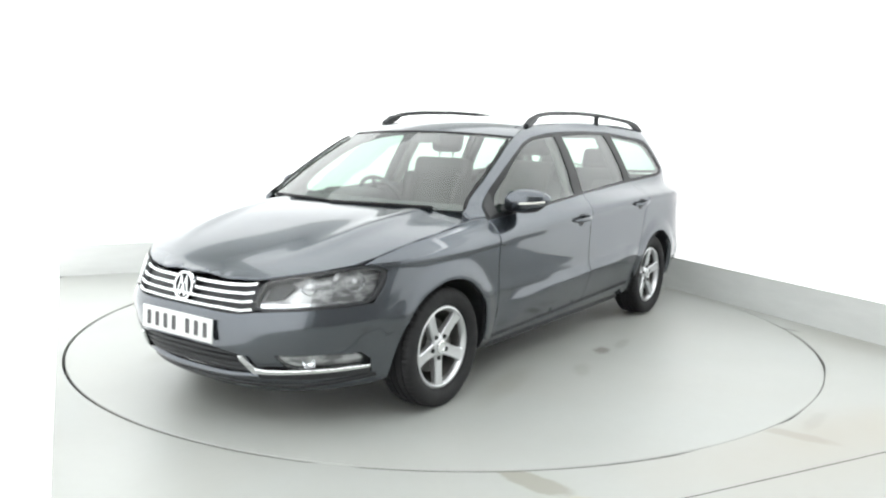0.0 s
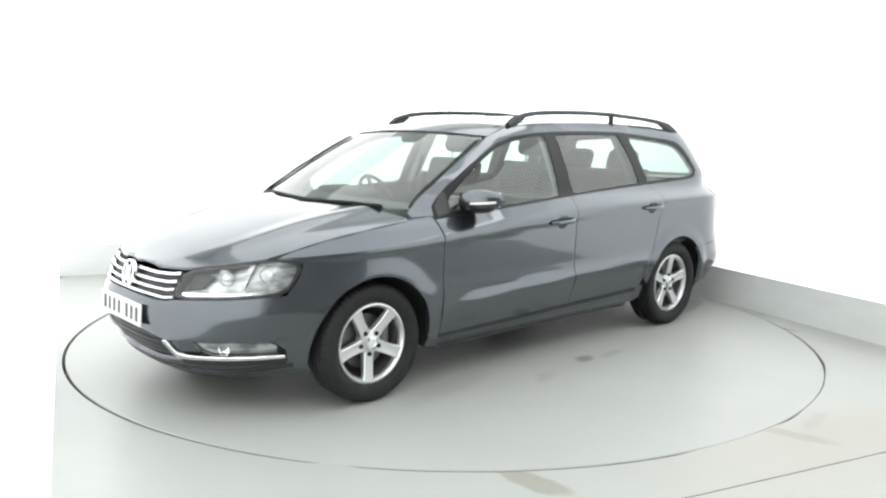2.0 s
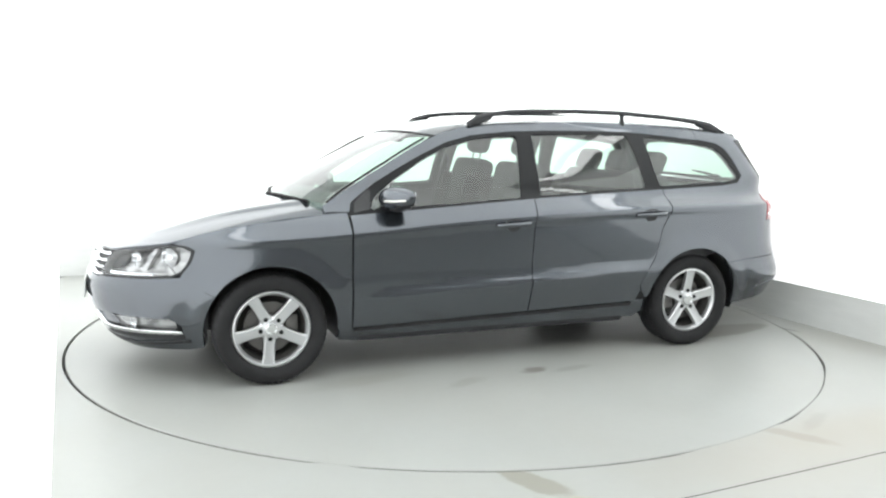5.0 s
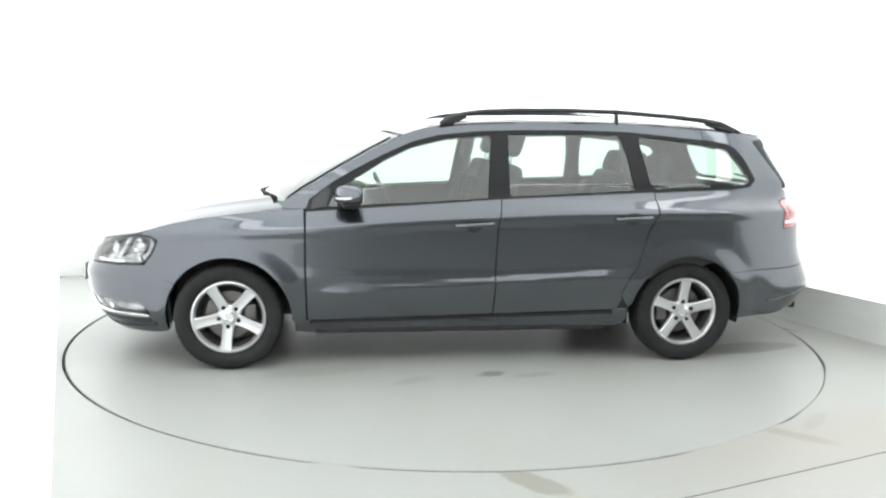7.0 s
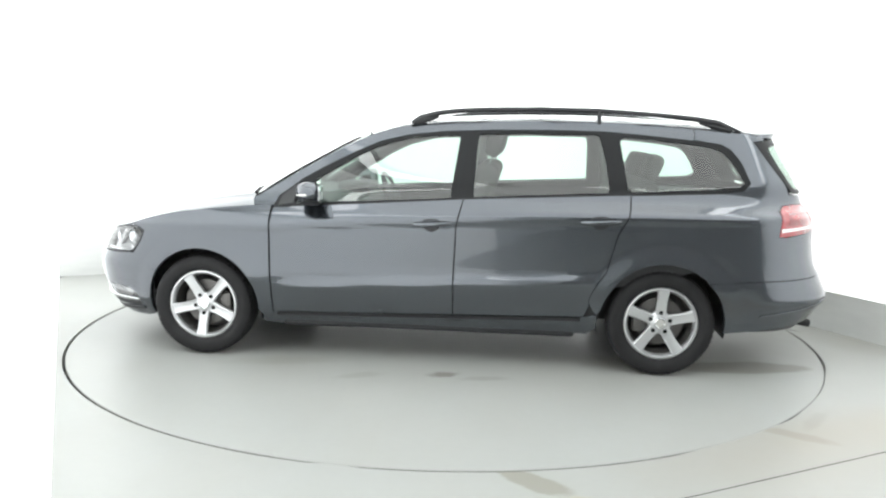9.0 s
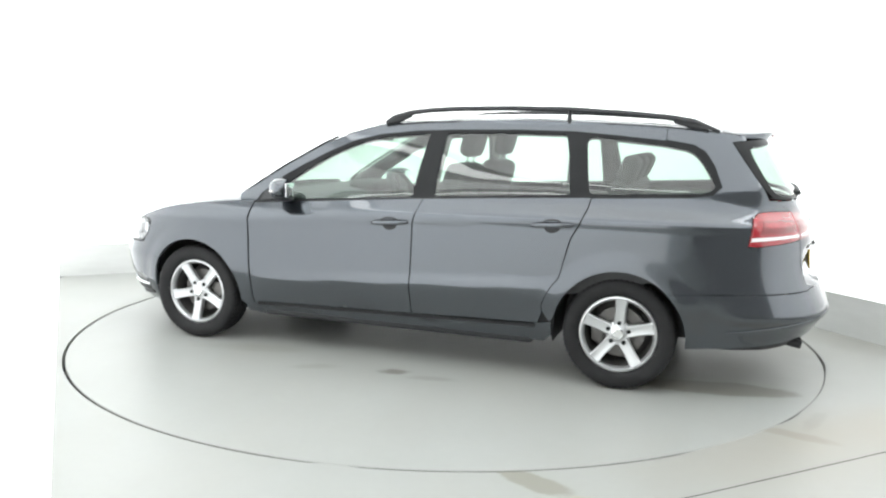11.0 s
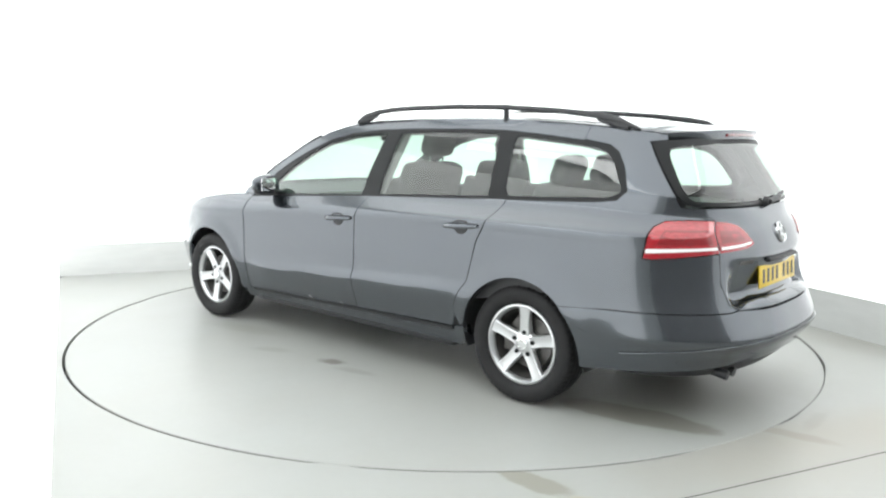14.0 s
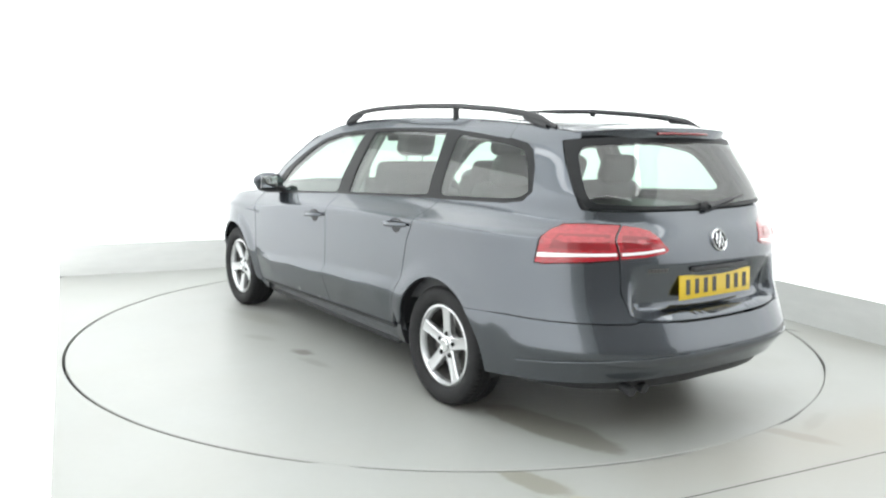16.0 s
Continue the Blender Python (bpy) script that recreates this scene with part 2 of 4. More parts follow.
def ring_floor(name, mat, corners, r, n, z, label):
    """A floor with a round hole in it, as thick as a plank."""
    bm = bmesh.new()
    outer, inner, lower = [], [], []
    for k in range(n):
        a = 2 * math.pi * k / n
        d = Vector((math.cos(a), math.sin(a), 0))
        e = BOOTH.to_3x3().transposed() @ d
        reach = min(b / c for b, c in ((corners[1], e.x), (corners[0], e.x), (corners[3], e.y), (corners[2], e.y)) if c and b / c > 0)
        outer.append(bm.verts.new(d * reach + Vector((0, 0, z))))
        inner.append(bm.verts.new(d * r + Vector((0, 0, z))))
        lower.append(bm.verts.new(d * r + Vector((0, 0, z - 0.12))))
    for k in range(n):
        j = (k + 1) % n
        bm.faces.new((outer[k], outer[j], inner[j], inner[k]))
        bm.faces.new((inner[k], inner[j], lower[j], lower[k]))
    bmesh.ops.recalc_face_normals(bm, faces=bm.faces)
    bm.normal_update()
    return tagged(part(name, bm, mat, None, label, flat=True), kind="structure")


SEAM = -2.80


def joint_filler(a0, a1, r0, r1, label):
    """An added floor-coloured strip that closes the joint round the turntable between two angles, tapering off at both
    ends.
    """
    bm, n = bmesh.new(), max(int((a1 - a0) / 1.5), 6)
    top, low = [], []
    for k in range(n + 1):
        a = radians(a0 + (a1 - a0) * k / n)
        r = r1 - (r1 - r0) * min(1.0, 4.0 * min(k, n - k) / n + 0.05)
        for row, z in ((top, -0.0015), (low, -0.05)):
            row.append([bm.verts.new((q * math.cos(a), q * math.sin(a), z)) for q in (r, r1)])
    for k in range(n):
        bm.faces.new((top[k][0], top[k][1], top[k + 1][1], top[k + 1][0]))
        bm.faces.new((low[k][0], top[k][0], top[k + 1][0], low[k + 1][0]))
    bmesh.ops.recalc_face_normals(bm, faces=bm.faces)
    return tagged(part("joint_strip", bm, M_FLOOR, None, label), kind="structure")


# strips added where the dark joint line is to look faint
FILLED = "added floor-coloured strip filling the joint round the turntable"
joint_filler(-103.2, -97.5, TABLE_R + 0.005, TABLE_R + 0.0168, FILLED)
joint_filler(-66.5, -45.0, TABLE_R + 0.0015, TABLE_R + 0.0168, FILLED)
joint_filler(-48.0, -18.0, TABLE_R + 0.0045, TABLE_R + 0.0168, FILLED)
joint_filler(-21.5, 158.0, TABLE_R + 0.0015, TABLE_R + 0.0168, FILLED)
ring_floor("floor", M_FLOOR, (LEFT, RIGHT, SEAM, BACK), TABLE_R + 0.017, 256, 0.0, "pale grey-green painted floor round the turntable, stained")
slab("floor_front", M_FLOOR, LEFT, RIGHT, FRONT, SEAM - 0.006, -0.12, 0.0, "pale grey painted floor before the joint")
slab("pit_floor", M_PIT, LEFT, RIGHT, FRONT, BACK, -0.30, -0.13, "dark pit below the floor")
PLINTH = 0.285
T = 0.12
PANEL = 2.90
LIT = "white panel wall of the booth, given a glow of its own"
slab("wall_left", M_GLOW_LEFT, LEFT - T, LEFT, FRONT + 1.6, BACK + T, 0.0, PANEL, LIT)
slab("wall_left_end", M_WALL, LEFT - T, LEFT, FRONT, FRONT + 1.6, 0.0, PANEL, "plain white wall")
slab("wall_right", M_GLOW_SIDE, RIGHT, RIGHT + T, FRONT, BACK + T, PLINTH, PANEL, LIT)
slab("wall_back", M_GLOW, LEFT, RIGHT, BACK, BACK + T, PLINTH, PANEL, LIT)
slab("wall_left_top", M_WALL, LEFT - T, LEFT, FRONT, BACK + T, PANEL, HIGH, "plain white wall above the panels")
slab("wall_right_top", M_WALL, RIGHT, RIGHT + T, FRONT, BACK + T, PANEL, HIGH, "plain white wall above the panels")
slab("wall_back_top", M_WALL, LEFT, RIGHT, BACK, BACK + T, PANEL, HIGH, "plain white wall above the panels")
# unseen wall added behind the camera so the car's side reflects something darker
slab("wall_front", M_DARK_WALL, LEFT - T, RIGHT + T, FRONT - T, FRONT, 0.0, HIGH, "unseen grey wall added behind the camera for darker reflections")
slab("skirting_right", M_PLINTH, RIGHT - 0.004, RIGHT + T, FRONT, BACK + T, 0.0, PLINTH, "pale grey painted skirting band")
slab("skirting_back", M_PLINTH, LEFT, RIGHT - 0.004, BACK - 0.004, BACK + T, 0.0, PLINTH, "pale grey painted skirting band")
slab("ceiling", M_WALL, LEFT - T, RIGHT + T, FRONT - T, BACK + T, HIGH, HIGH + T, "white booth ceiling")

turntable = tagged(part("turntable", lathe([(0.0, 0.0), (TABLE_R - 0.004, 0.0), (TABLE_R, -0.004), (TABLE_R, -0.11), (0.0, -0.11)], 256, Matrix.Rotation(radians(90), 4, "X")), M_TABLE),
                   "round pale grey painted turntable with dark stains", "turntable")
part("edge_ring", lathe([(TABLE_R - 0.003, -0.003), (TABLE_R + 0.001, -0.005), (TABLE_R + 0.001, -0.05), (TABLE_R - 0.003, -0.05)], 256, Matrix.Rotation(radians(90), 4, "X"), close=True), M_DISC, turntable, "dark steel edge ring")


# ---- the car's skin: half widths by height, ends rounded in plan; x forward, y to its left ----
def spline(pts):
    x, y = [p[0] for p in pts], [p[1] for p in pts]
    n = len(x)
    h = [x[i + 1] - x[i] for i in range(n - 1)]
    d = [(y[i + 1] - y[i]) / h[i] for i in range(n - 1)]
    m = [d[0]] + [(h[i] * d[i - 1] + h[i - 1] * d[i]) / (h[i] + h[i - 1]) for i in range(1, n - 1)] + [d[-1]]

    def f(q):
        q = min(max(q, x[0]), x[-1])
        i = 0
        while i < n - 2 and q >= x[i + 1]:
            i += 1
        t = (q - x[i]) / h[i]
        a = t * t * (3 - 2 * t)
        return y[i] * (1 - a) + y[i + 1] * a + h[i] * t * (1 - t) * ((1 - t) * m[i] - t * m[i + 1])
    return f


def sm(a, b, v):
    t = min(max((v - a) / (b - a), 0.0), 1.0)
    return t * t * (3 - 2 * t)


WIDE = spline([(0.15, 0.79), (0.25, 0.845), (0.32, 0.868), (0.42, 0.888), (0.50, 0.903), (0.60, 0.902), (0.72, 0.903), (0.80, 0.9045), (0.866, 0.9045), (0.874, 0.9005), (0.92, 0.867), (0.97, 0.830),
               (1.0, 0.805), (1.1, 0.765), (1.2, 0.715), (1.3, 0.66), (1.38, 0.605), (1.44, 0.55)])
NOSE = spline([(0.12, 2.08), (0.22, 2.19), (0.28, 2.24), (0.36, 2.275), (0.45, 2.290), (0.52, 2.288), (0.555, 2.272), (0.63, 2.245), (0.70, 2.20), (0.76, 2.15), (0.9, 2.1), (1.5, 2.1)])
TAIL = spline([(0.15, -2.26), (0.25, -2.33), (0.35, -2.395), (0.43, -2.442), (0.46, -2.440), (0.51, -2.418), (0.56, -2.395), (0.64, -2.36), (0.75, -2.34), (0.85, -2.33), (0.92, -2.305),
               (1.0, -2.255), (1.2, -2.14), (1.38, -2.04), (1.44, -2.00)])
CREASE = spline([(-2.3, 0.955), (-1.18, 0.943), (-0.2, 0.902), (0.3, 0.878), (0.93, 0.828), (1.83, 0.775)])
X_F, X_R, N_F, N_R = 1.15, -1.5, 2.06, 2.2
ARCH, WHEEL_X, WHEEL_Z = 0.352, 1.356, 0.302


def half(x, z):
    k = (CREASE(x) - 0.875) * sm(0.6, 0.84, z) * (1 - sm(0.90, 1.0, z))
    flare = 0.0
    for c in (WHEEL_X, -WHEEL_X):
        r = math.hypot(x - c, z - WHEEL_Z)
        flare += 0.013 * (1 - sm(0.355, 0.47, r))
    d = z - (0.487 - 0.055 * x)
    flare += 0.021 * (1 - (sm(0.0, 0.060, d) if d > 0 else sm(0.0, 0.20, -d))) * sm(1.0, 0.65, x) * sm(-1.1, -0.75, x)
    flare += 0.016 * (1 - sm(0.0, 0.085, abs(z - 0.43))) * sm(-1.78, -2.0, x)
    return WIDE(z - k) * (1 - 0.045 * sm(0.0, -1.2, x) * sm(0.9, 1.05, z) - 0.10 * sm(0.3, 1.2, x) * sm(0.86, 1.0, z)) + flare * (1 - sm(0.8, 0.95, z))


def side(x, z):
    w = half(x, z)
    if x > X_F:
        w *= max(0.0, 1 - ((x - X_F) / (NOSE(z) - X_F)) ** nose_square(z)) ** (1 / nose_square(z))
    if x < X_R:
        w *= max(0.0, 1 - ((x - X_R) / (TAIL(z) - X_R)) ** tail_square(z)) ** (1 / tail_square(z))
    return Vector((x, w, z))


def end(a, z, x0, x1, n, square):
    """A point round an end: the angle gives the way along the car near the corners and the way across it near the middle."""
    s = 1 if a <= math.pi / 2 else -1
    a = max(min(a, math.pi - a), 0.0)
    c0, s0 = max(math.cos(a), 0.0) ** (2 / n), math.sin(a) ** (2 / n)
    w = sm(0.55, 1.15, a)
    c = c0 * w + max(1 - s0 ** square, 0.0) ** (1 / square) * (1 - w)
    x = x0 + (x1 - x0) * max(1 - c ** square, 0.0) ** (1 / square)
    return Vector((x, s * half(x, z) * c, z))


def nose_square(z):
    return 2.55


def tail_square(z):
    return 2.7 + 1.3 * sm(0.95, 1.12, z)


def nose(a, z):
    return end(a, z, X_F, NOSE(z), N_F, nose_square(z))


def tail(a, z):
    p = end(a, z, X_R, TAIL(z), N_R, tail_square(z))
    b = min(a, math.pi - a)
    p.x += 0.066 * min(max((0.808 - z) / 0.17, 0.0), 1.0) * sm(0.580, 0.618, z) * sm(0.985, 1.09, b)
    return p


def dense(poly, step, closed=True):
    out = []
    n = len(poly)
    for i in range(n if closed else n - 1):
        a, b = Vector(poly[i]), Vector(poly[(i + 1) % n])
        k = max(1, math.ceil((b - a).length / step))
        out += [a + (b - a) * (j / k) for j in range(k)]
    if not closed:
        out.append(Vector(poly[-1]))
    return out


def soft_corners(poly, times_=2):
    p = [Vector(q) for q in poly]
    for _ in range(times_):
        p = [q for a, b in zip(p, p[1:] + p[:1]) for q in (a * 0.75 + b * 0.25, a * 0.25 + b * 0.75)]
    return p


def rounded(poly, r=0.03, n=4):
    """The outline with its corners turned into short curves."""
    p = [Vector(q) for q in poly]
    out = []
    for a, b, c in zip(p[-1:] + p[:-1], p, p[1:] + p[:1]):
        u, v = a - b, c - b
        k = min(r, 0.45 * u.length, 0.45 * v.length)
        u, v = b + u.normalized() * k, b + v.normalized() * k
        out += [tuple(u * (1 - t) ** 2 + b * (2 * t * (1 - t)) + v * t * t) for t in (i / n for i in range(n + 1))]
    return out


def shrunk(poly, d):
    p = [Vector(q) for q in poly]
    area = sum(a.x * b.y - b.x * a.y for a, b in zip(p, p[1:] + p[:1]))
    s = 1 if area > 0 else -1
    out = []
    for a, b, c in zip(p[-1:] + p[:-1], p, p[1:] + p[:1]):
        e, f = (b - a).normalized(), (c - b).normalized()
        n = Vector((-e.y - f.y, e.x + f.x)) * s
        n = n.normalized() if n.length > 1e-6 else Vector((-e.y, e.x)) * s
        out.append(b + n * d)
    return out


def inside(poly, q):
    hit = False
    for a, b in zip(poly, poly[1:] + poly[:1]):
        if (a.y > q.y) != (b.y > q.y) and q.x < (b.x - a.x) * (q.y - a.y) / (b.y - a.y) + a.x:
            hit = not hit
    return hit


def skin(name, poly, surf, step=0.045, lift=0.0, thick=0.014, gap=0.0, mirror=False, holes=(), ridge=False):
    """A panel: a flat outline laid on a surface, with smooth normals and a turned-in edge."""
    from mathutils.geometry import delaunay_2d_cdt
    if gap:
        poly = shrunk(poly, gap)
    loops = [dense(poly, step * 0.7)] + [dense(h, step * 0.7) for h in holes]
    pts, faces = [], []
    for lp in loops:
        faces.append(list(range(len(pts), len(pts) + len(lp))))
        pts += lp
    edges = [(f[i], f[(i + 1) % len(f)]) for f in faces for i in range(len(f))]
    lo, hi = Vector((min(p.x for p in pts), min(p.y for p in pts))), Vector((max(p.x for p in pts), max(p.y for p in pts)))
    rim = np.array([(p.x, p.y) for p in pts])
    for i in range(int((hi.x - lo.x) / step) + 1):
        for j in range(int((hi.y - lo.y) / step) + 1):
            q = Vector((lo.x + (i + 0.5) * step, lo.y + (j + 0.5) * step))
            if inside(loops[0], q) and not any(inside(h, q) for h in loops[1:]) and np.min(np.hypot(rim[:, 0] - q.x, rim[:, 1] - q.y)) > step * 0.45:
                pts.append(q)
    if ridge:
        for i in range(int((hi.x - lo.x) / 0.025) + 1):
            for d in (-0.016, -0.008, -0.003, 0.003, 0.010):
                x = lo.x + (i + 0.5) * 0.025
                q = Vector((x, CREASE(x) + d))
                if inside(loops[0], q) and np.min(np.hypot(rim[:, 0] - q.x, rim[:, 1] - q.y)) > 0.006:
                    pts.append(q)
    co, _, tris, *_ = delaunay_2d_cdt(pts, edges, [], 0, 1e-7)
    keep = []
    for t in tris:
        c = sum((co[i] for i in t), Vector((0, 0))) / len(t)
        if inside(loops[0], c) and not any(inside(h, c) for h in loops[1:]):
            keep.append(list(t))
    e = 0.004
    verts, norms = [], []
    for c in co:
        p = surf(c.x, c.y)
        n = (surf(c.x + e, c.y) - surf(c.x - e, c.y)).cross(surf(c.x, c.y + e) - surf(c.x, c.y - e))
        n = n.normalized() if n.length > 1e-12 else Vector((0, 0, 1))
        core = Vector((max(min(p.x, 1.3), -1.3), 0, 0.7))
        if n.dot(p - core) < 0:
            n = -n
        verts.append(p + n * lift)
        norms.append(n)
    if mirror:
        verts = [Vector((v.x, -v.y, v.z)) for v in verts]
        norms = [Vector((v.x, -v.y, v.z)) for v in norms]
    out = []
    for t in keep:
        a, b, c = (verts[i] for i in t[:3])
        out.append(t if (b - a).cross(c - a).dot(norms[t[0]]) > 0 else t[::-1])
    if thick:
        count = {}
        for t in out:
            for i in range(len(t)):
                count[(t[i], t[(i + 1) % len(t)])] = 1
        for a, b in [k for k in count if (k[1], k[0]) not in count]:
            i = len(verts)
            na, nb = norms[a], norms[b]
            outward = (verts[b] - verts[a]).cross(na).normalized()
            verts += [verts[a], verts[b], verts[b] - nb * thick, verts[a] - na * thick]
            norms += [(na + outward).normalized(), (nb + outward).normalized(), outward, outward]
            out.append([i + 1, i, i + 3, i + 2])
    me = bpy.data.meshes.new(name)
    me.from_pydata(verts, [], out)
    me.polygons.foreach_set("use_smooth", [True] * len(me.polygons))
    me.normals_split_custom_set_from_vertices([tuple(n) for n in norms])
    return me


def arc(cx, cz, r, a0, a1, n=24):
    return [(cx + r * math.cos(radians(a0 + (a1 - a0) * k / n)), cz + r * math.sin(radians(a0 + (a1 - a0) * k / n))) for k in range(n + 1)]


def both(name, poly, surf, mat, parent, label="", **more):
    """The same panel on the left and on the right of the car."""
    return [part(name, skin(name, poly, surf, mirror=k, **more), mat, parent, label) for k in (False, True)]


ROOF_EDGE = [(1.06, 0.955), (0.93, 1.035), (0.768, 1.134), (0.637, 1.208), (0.507, 1.281), (0.342, 1.353), (0.175, 1.400), (0.0, 1.420), (-0.371, 1.438), (-0.716, 1.444), (-1.06, 1.442),
             (-1.405, 1.428), (-1.70, 1.408), (-1.86, 1.388)]
edge_z = spline([(x, z) for x, z in ROOF_EDGE[::-1]])
DLO_TOP = [(0.905, 0.972), (0.765, 1.076), (0.634, 1.151), (0.471, 1.235), (0.307, 1.308), (0.14, 1.350), (-0.096, 1.375), (-0.368, 1.387), (-0.711, 1.392), (-1.02, 1.388), (-1.257, 1.370),
           (-1.527, 1.345), (-1.68, 1.320)]
DLO_REAR = [(-1.735, 1.285), (-1.785, 1.215), (-1.828, 1.120), (-1.815, 1.085), (-1.784, 1.068)]
DLO_LOW = [(-1.672, 1.052), (-1.165, 1.028), (-0.206, 0.985), (0.294, 0.953), (0.918, 0.912)]
BELT = spline([(x, z) for x, z in DLO_LOW])

car = tagged(new("estate_car"), "dark metallic grey estate car with black roof rails on the turntable", "car")

# dark inner body, seen in the joints, and the arches
inner = [(1.69, 0.2), (1.69, 0.62), (1.5, 0.81), (1.0, 0.88)] + [(x, BELT(x) + 0.004) for x in (0.5, 0.0, -0.5, -1.0, -1.5)] + [(-1.93, 0.98), (-1.93, 0.32)]
inner += arc(-WHEEL_X, WHEEL_Z, ARCH + 0.004, 180, 0) + [(-0.9, 0.20), (0.9, 0.20)] + arc(WHEEL_X, WHEEL_Z, ARCH + 0.004, 180, 0)
both("inner_side", inner, side, M_BLACK, car, lift=-0.034, thick=0, step=0.045)

# front wing
WING_TOP = [(0.935, 0.920), (1.074, 0.912), (1.395, 0.878), (1.60, 0.845), (1.77, 0.800)]
front_wing = WING_TOP + [(nose(a, z).x, z) for a, z in ((0.725, 0.768), (0.652, 0.759), (0.599, 0.738), (0.594, 0.679), (0.626, 0.602))]
a_end = 34
front_wing += arc(WHEEL_X, WHEEL_Z, ARCH, a_end, 180 + 2) + [(0.985, 0.265), (0.920, 0.265), (0.928, 0.59), (0.928, 0.82)]
both("front_wing", front_wing, side, M_PAINT, car, gap=0.0025, step=0.02, ridge=True)

# doors with their panes, and the black band round the windows
front_door = [(0.922, 0.908), (0.922, 0.82), (0.922, 0.59), (0.914, 0.285), (0.286, 0.298), (-0.161, 0.310), (-0.163, 0.577), (-0.173, 0.839), (-0.206, 0.985), (0.294, 0.953)]
rear_door = [(-0.209, 0.985), (-0.176, 0.839), (-0.166, 0.577), (-0.164, 0.310), (-0.60, 0.322), (-0.915, 0.330), (-0.945, 0.40)]
rear_door += arc(-WHEEL_X, WHEEL_Z, ARCH + 0.085, 17, 42, 8) + [(-1.085, 0.81), (-1.135, 0.90), (-1.155, 0.96), (-1.165, 1.028)]
front_doors = both("front_door", front_door, side, M_PAINT, car, gap=0.0025, step=0.028, ridge=True)
rear_doors = both("rear_door", rear_door, side, M_PAINT, car, gap=0.0025, step=0.025, ridge=True)
band = DLO_TOP + DLO_REAR + DLO_LOW
front_pane = rounded([(0.800, 0.938), (0.775, 1.000), (0.631, 1.108), (0.469, 1.209), (0.306, 1.287), (0.106, 1.337), (-0.05, 1.352), (-0.170, 1.358), (-0.128, 0.992), (0.295, 0.968)], 0.02)
rear_pane = rounded([(-0.275, 1.364), (-0.60, 1.374), (-0.985, 1.372), (-1.02, 1.233), (-1.045, 1.040), (-0.65, 1.021), (-0.262, 1.001)], 0.022)
rear_quarter = rounded([(-1.100, 1.364), (-1.254, 1.350), (-1.523, 1.324), (-1.672, 1.297), (-1.735, 1.230), (-1.808, 1.108), (-1.755, 1.077), (-1.150, 1.044)], 0.045)
both("window_surround", shrunk(band, -0.012), side, M_GLOSS, car, "black gloss band round the side windows", lift=-0.006, thick=0.03, holes=[front_pane, rear_pane, rear_quarter])
for doors, pane in ((front_doors, front_pane), (rear_doors, rear_pane)):
    for k, door in enumerate(doors):
        part("window", skin("window", pane, side, lift=-0.012, thick=0, mirror=bool(k)), M_GLASS, door, "green-tinted side window")
both("quarter_window", rear_quarter, side, M_GLASS, car, "green-tinted fixed rear side window", lift=-0.010, thick=0)

# window frame and pillar above the band, in body colour
both("roof_frame", ROOF_EDGE[:12] + [(-1.53, 1.4185)] + [(-1.527, 1.345)] + DLO_TOP[::-1][2:] + [(0.922, 0.925), (1.05, 0.925)], side, M_PAINT, car, thick=0.03)

# rear wing, up the last pillar
rear_wing = [(-1.168, 1.026), (-1.672, 1.050), (-1.790, 1.066), (-1.834, 1.110), (-1.790, 1.218), (-1.738, 1.290), (-1.68, 1.323), (-1.53, 1.348), (-1.532, 1.4185), (-1.70, 1.408), (-1.86, 1.388), (tail(0.75, 1.378).x, 1.378), (tail(0.75, 1.352).x, 1.352),
             (tail(0.641, 1.342).x, 1.342), (tail(0.681, 1.25).x, 1.25), (tail(0.746, 1.10).x, 1.10)]
rear_wing += [(tail(a, z).x, z) for a, z in ((0.765, 1.048), (0.81, 1.043), (0.88, 1.015), (0.955, 0.987), (0.80, 0.989), (0.687, 0.984), (0.635, 0.960), (0.607, 0.90), (0.574, 0.819), (0.63, 0.817), (0.828, 0.832), (0.962, 0.841), (0.965, 0.70), (0.998, 0.608), (1.04, 0.583), (0.985, 0.573), (0.80, 0.573), (0.36, 0.571))] + [(-1.72, 0.560)]
a_end = math.degrees(math.asin((0.555 - WHEEL_Z) / ARCH))
rear_wing += arc(-WHEEL_X, WHEEL_Z, ARCH, 180 - a_end, 12) + [(-0.985, 0.345), (-0.948, 0.40)]
rear_wing += arc(-WHEEL_X, WHEEL_Z, ARCH + 0.085, 17, 42, 8) + [(-1.088, 0.81), (-1.138, 0.90), (-1.158, 0.96)]
both("rear_wing", rear_wing, side, M_PAINT, car, gap=0.0025, step=0.022, ridge=True)

sill = [(0.985, 0.258), (0.915, 0.278), (0.286, 0.291), (-0.161, 0.303), (-0.60, 0.315), (-0.915, 0.323), (-0.960, 0.330), (-0.994, 0.332), (-0.990, 0.25), (-0.94, 0.205), (0.90, 0.185), (0.985, 0.20)]
both("sill", sill, side, M_PAINT, car, lift=-0.020, thick=0.05, gap=0.002)
strip = [(0.90, 0.274), (-0.90, 0.316), (-0.90, 0.296), (0.90, 0.254)]
both("sill_strip", strip, side, M_BLACK, car, lift=-0.010, thick=0.006)

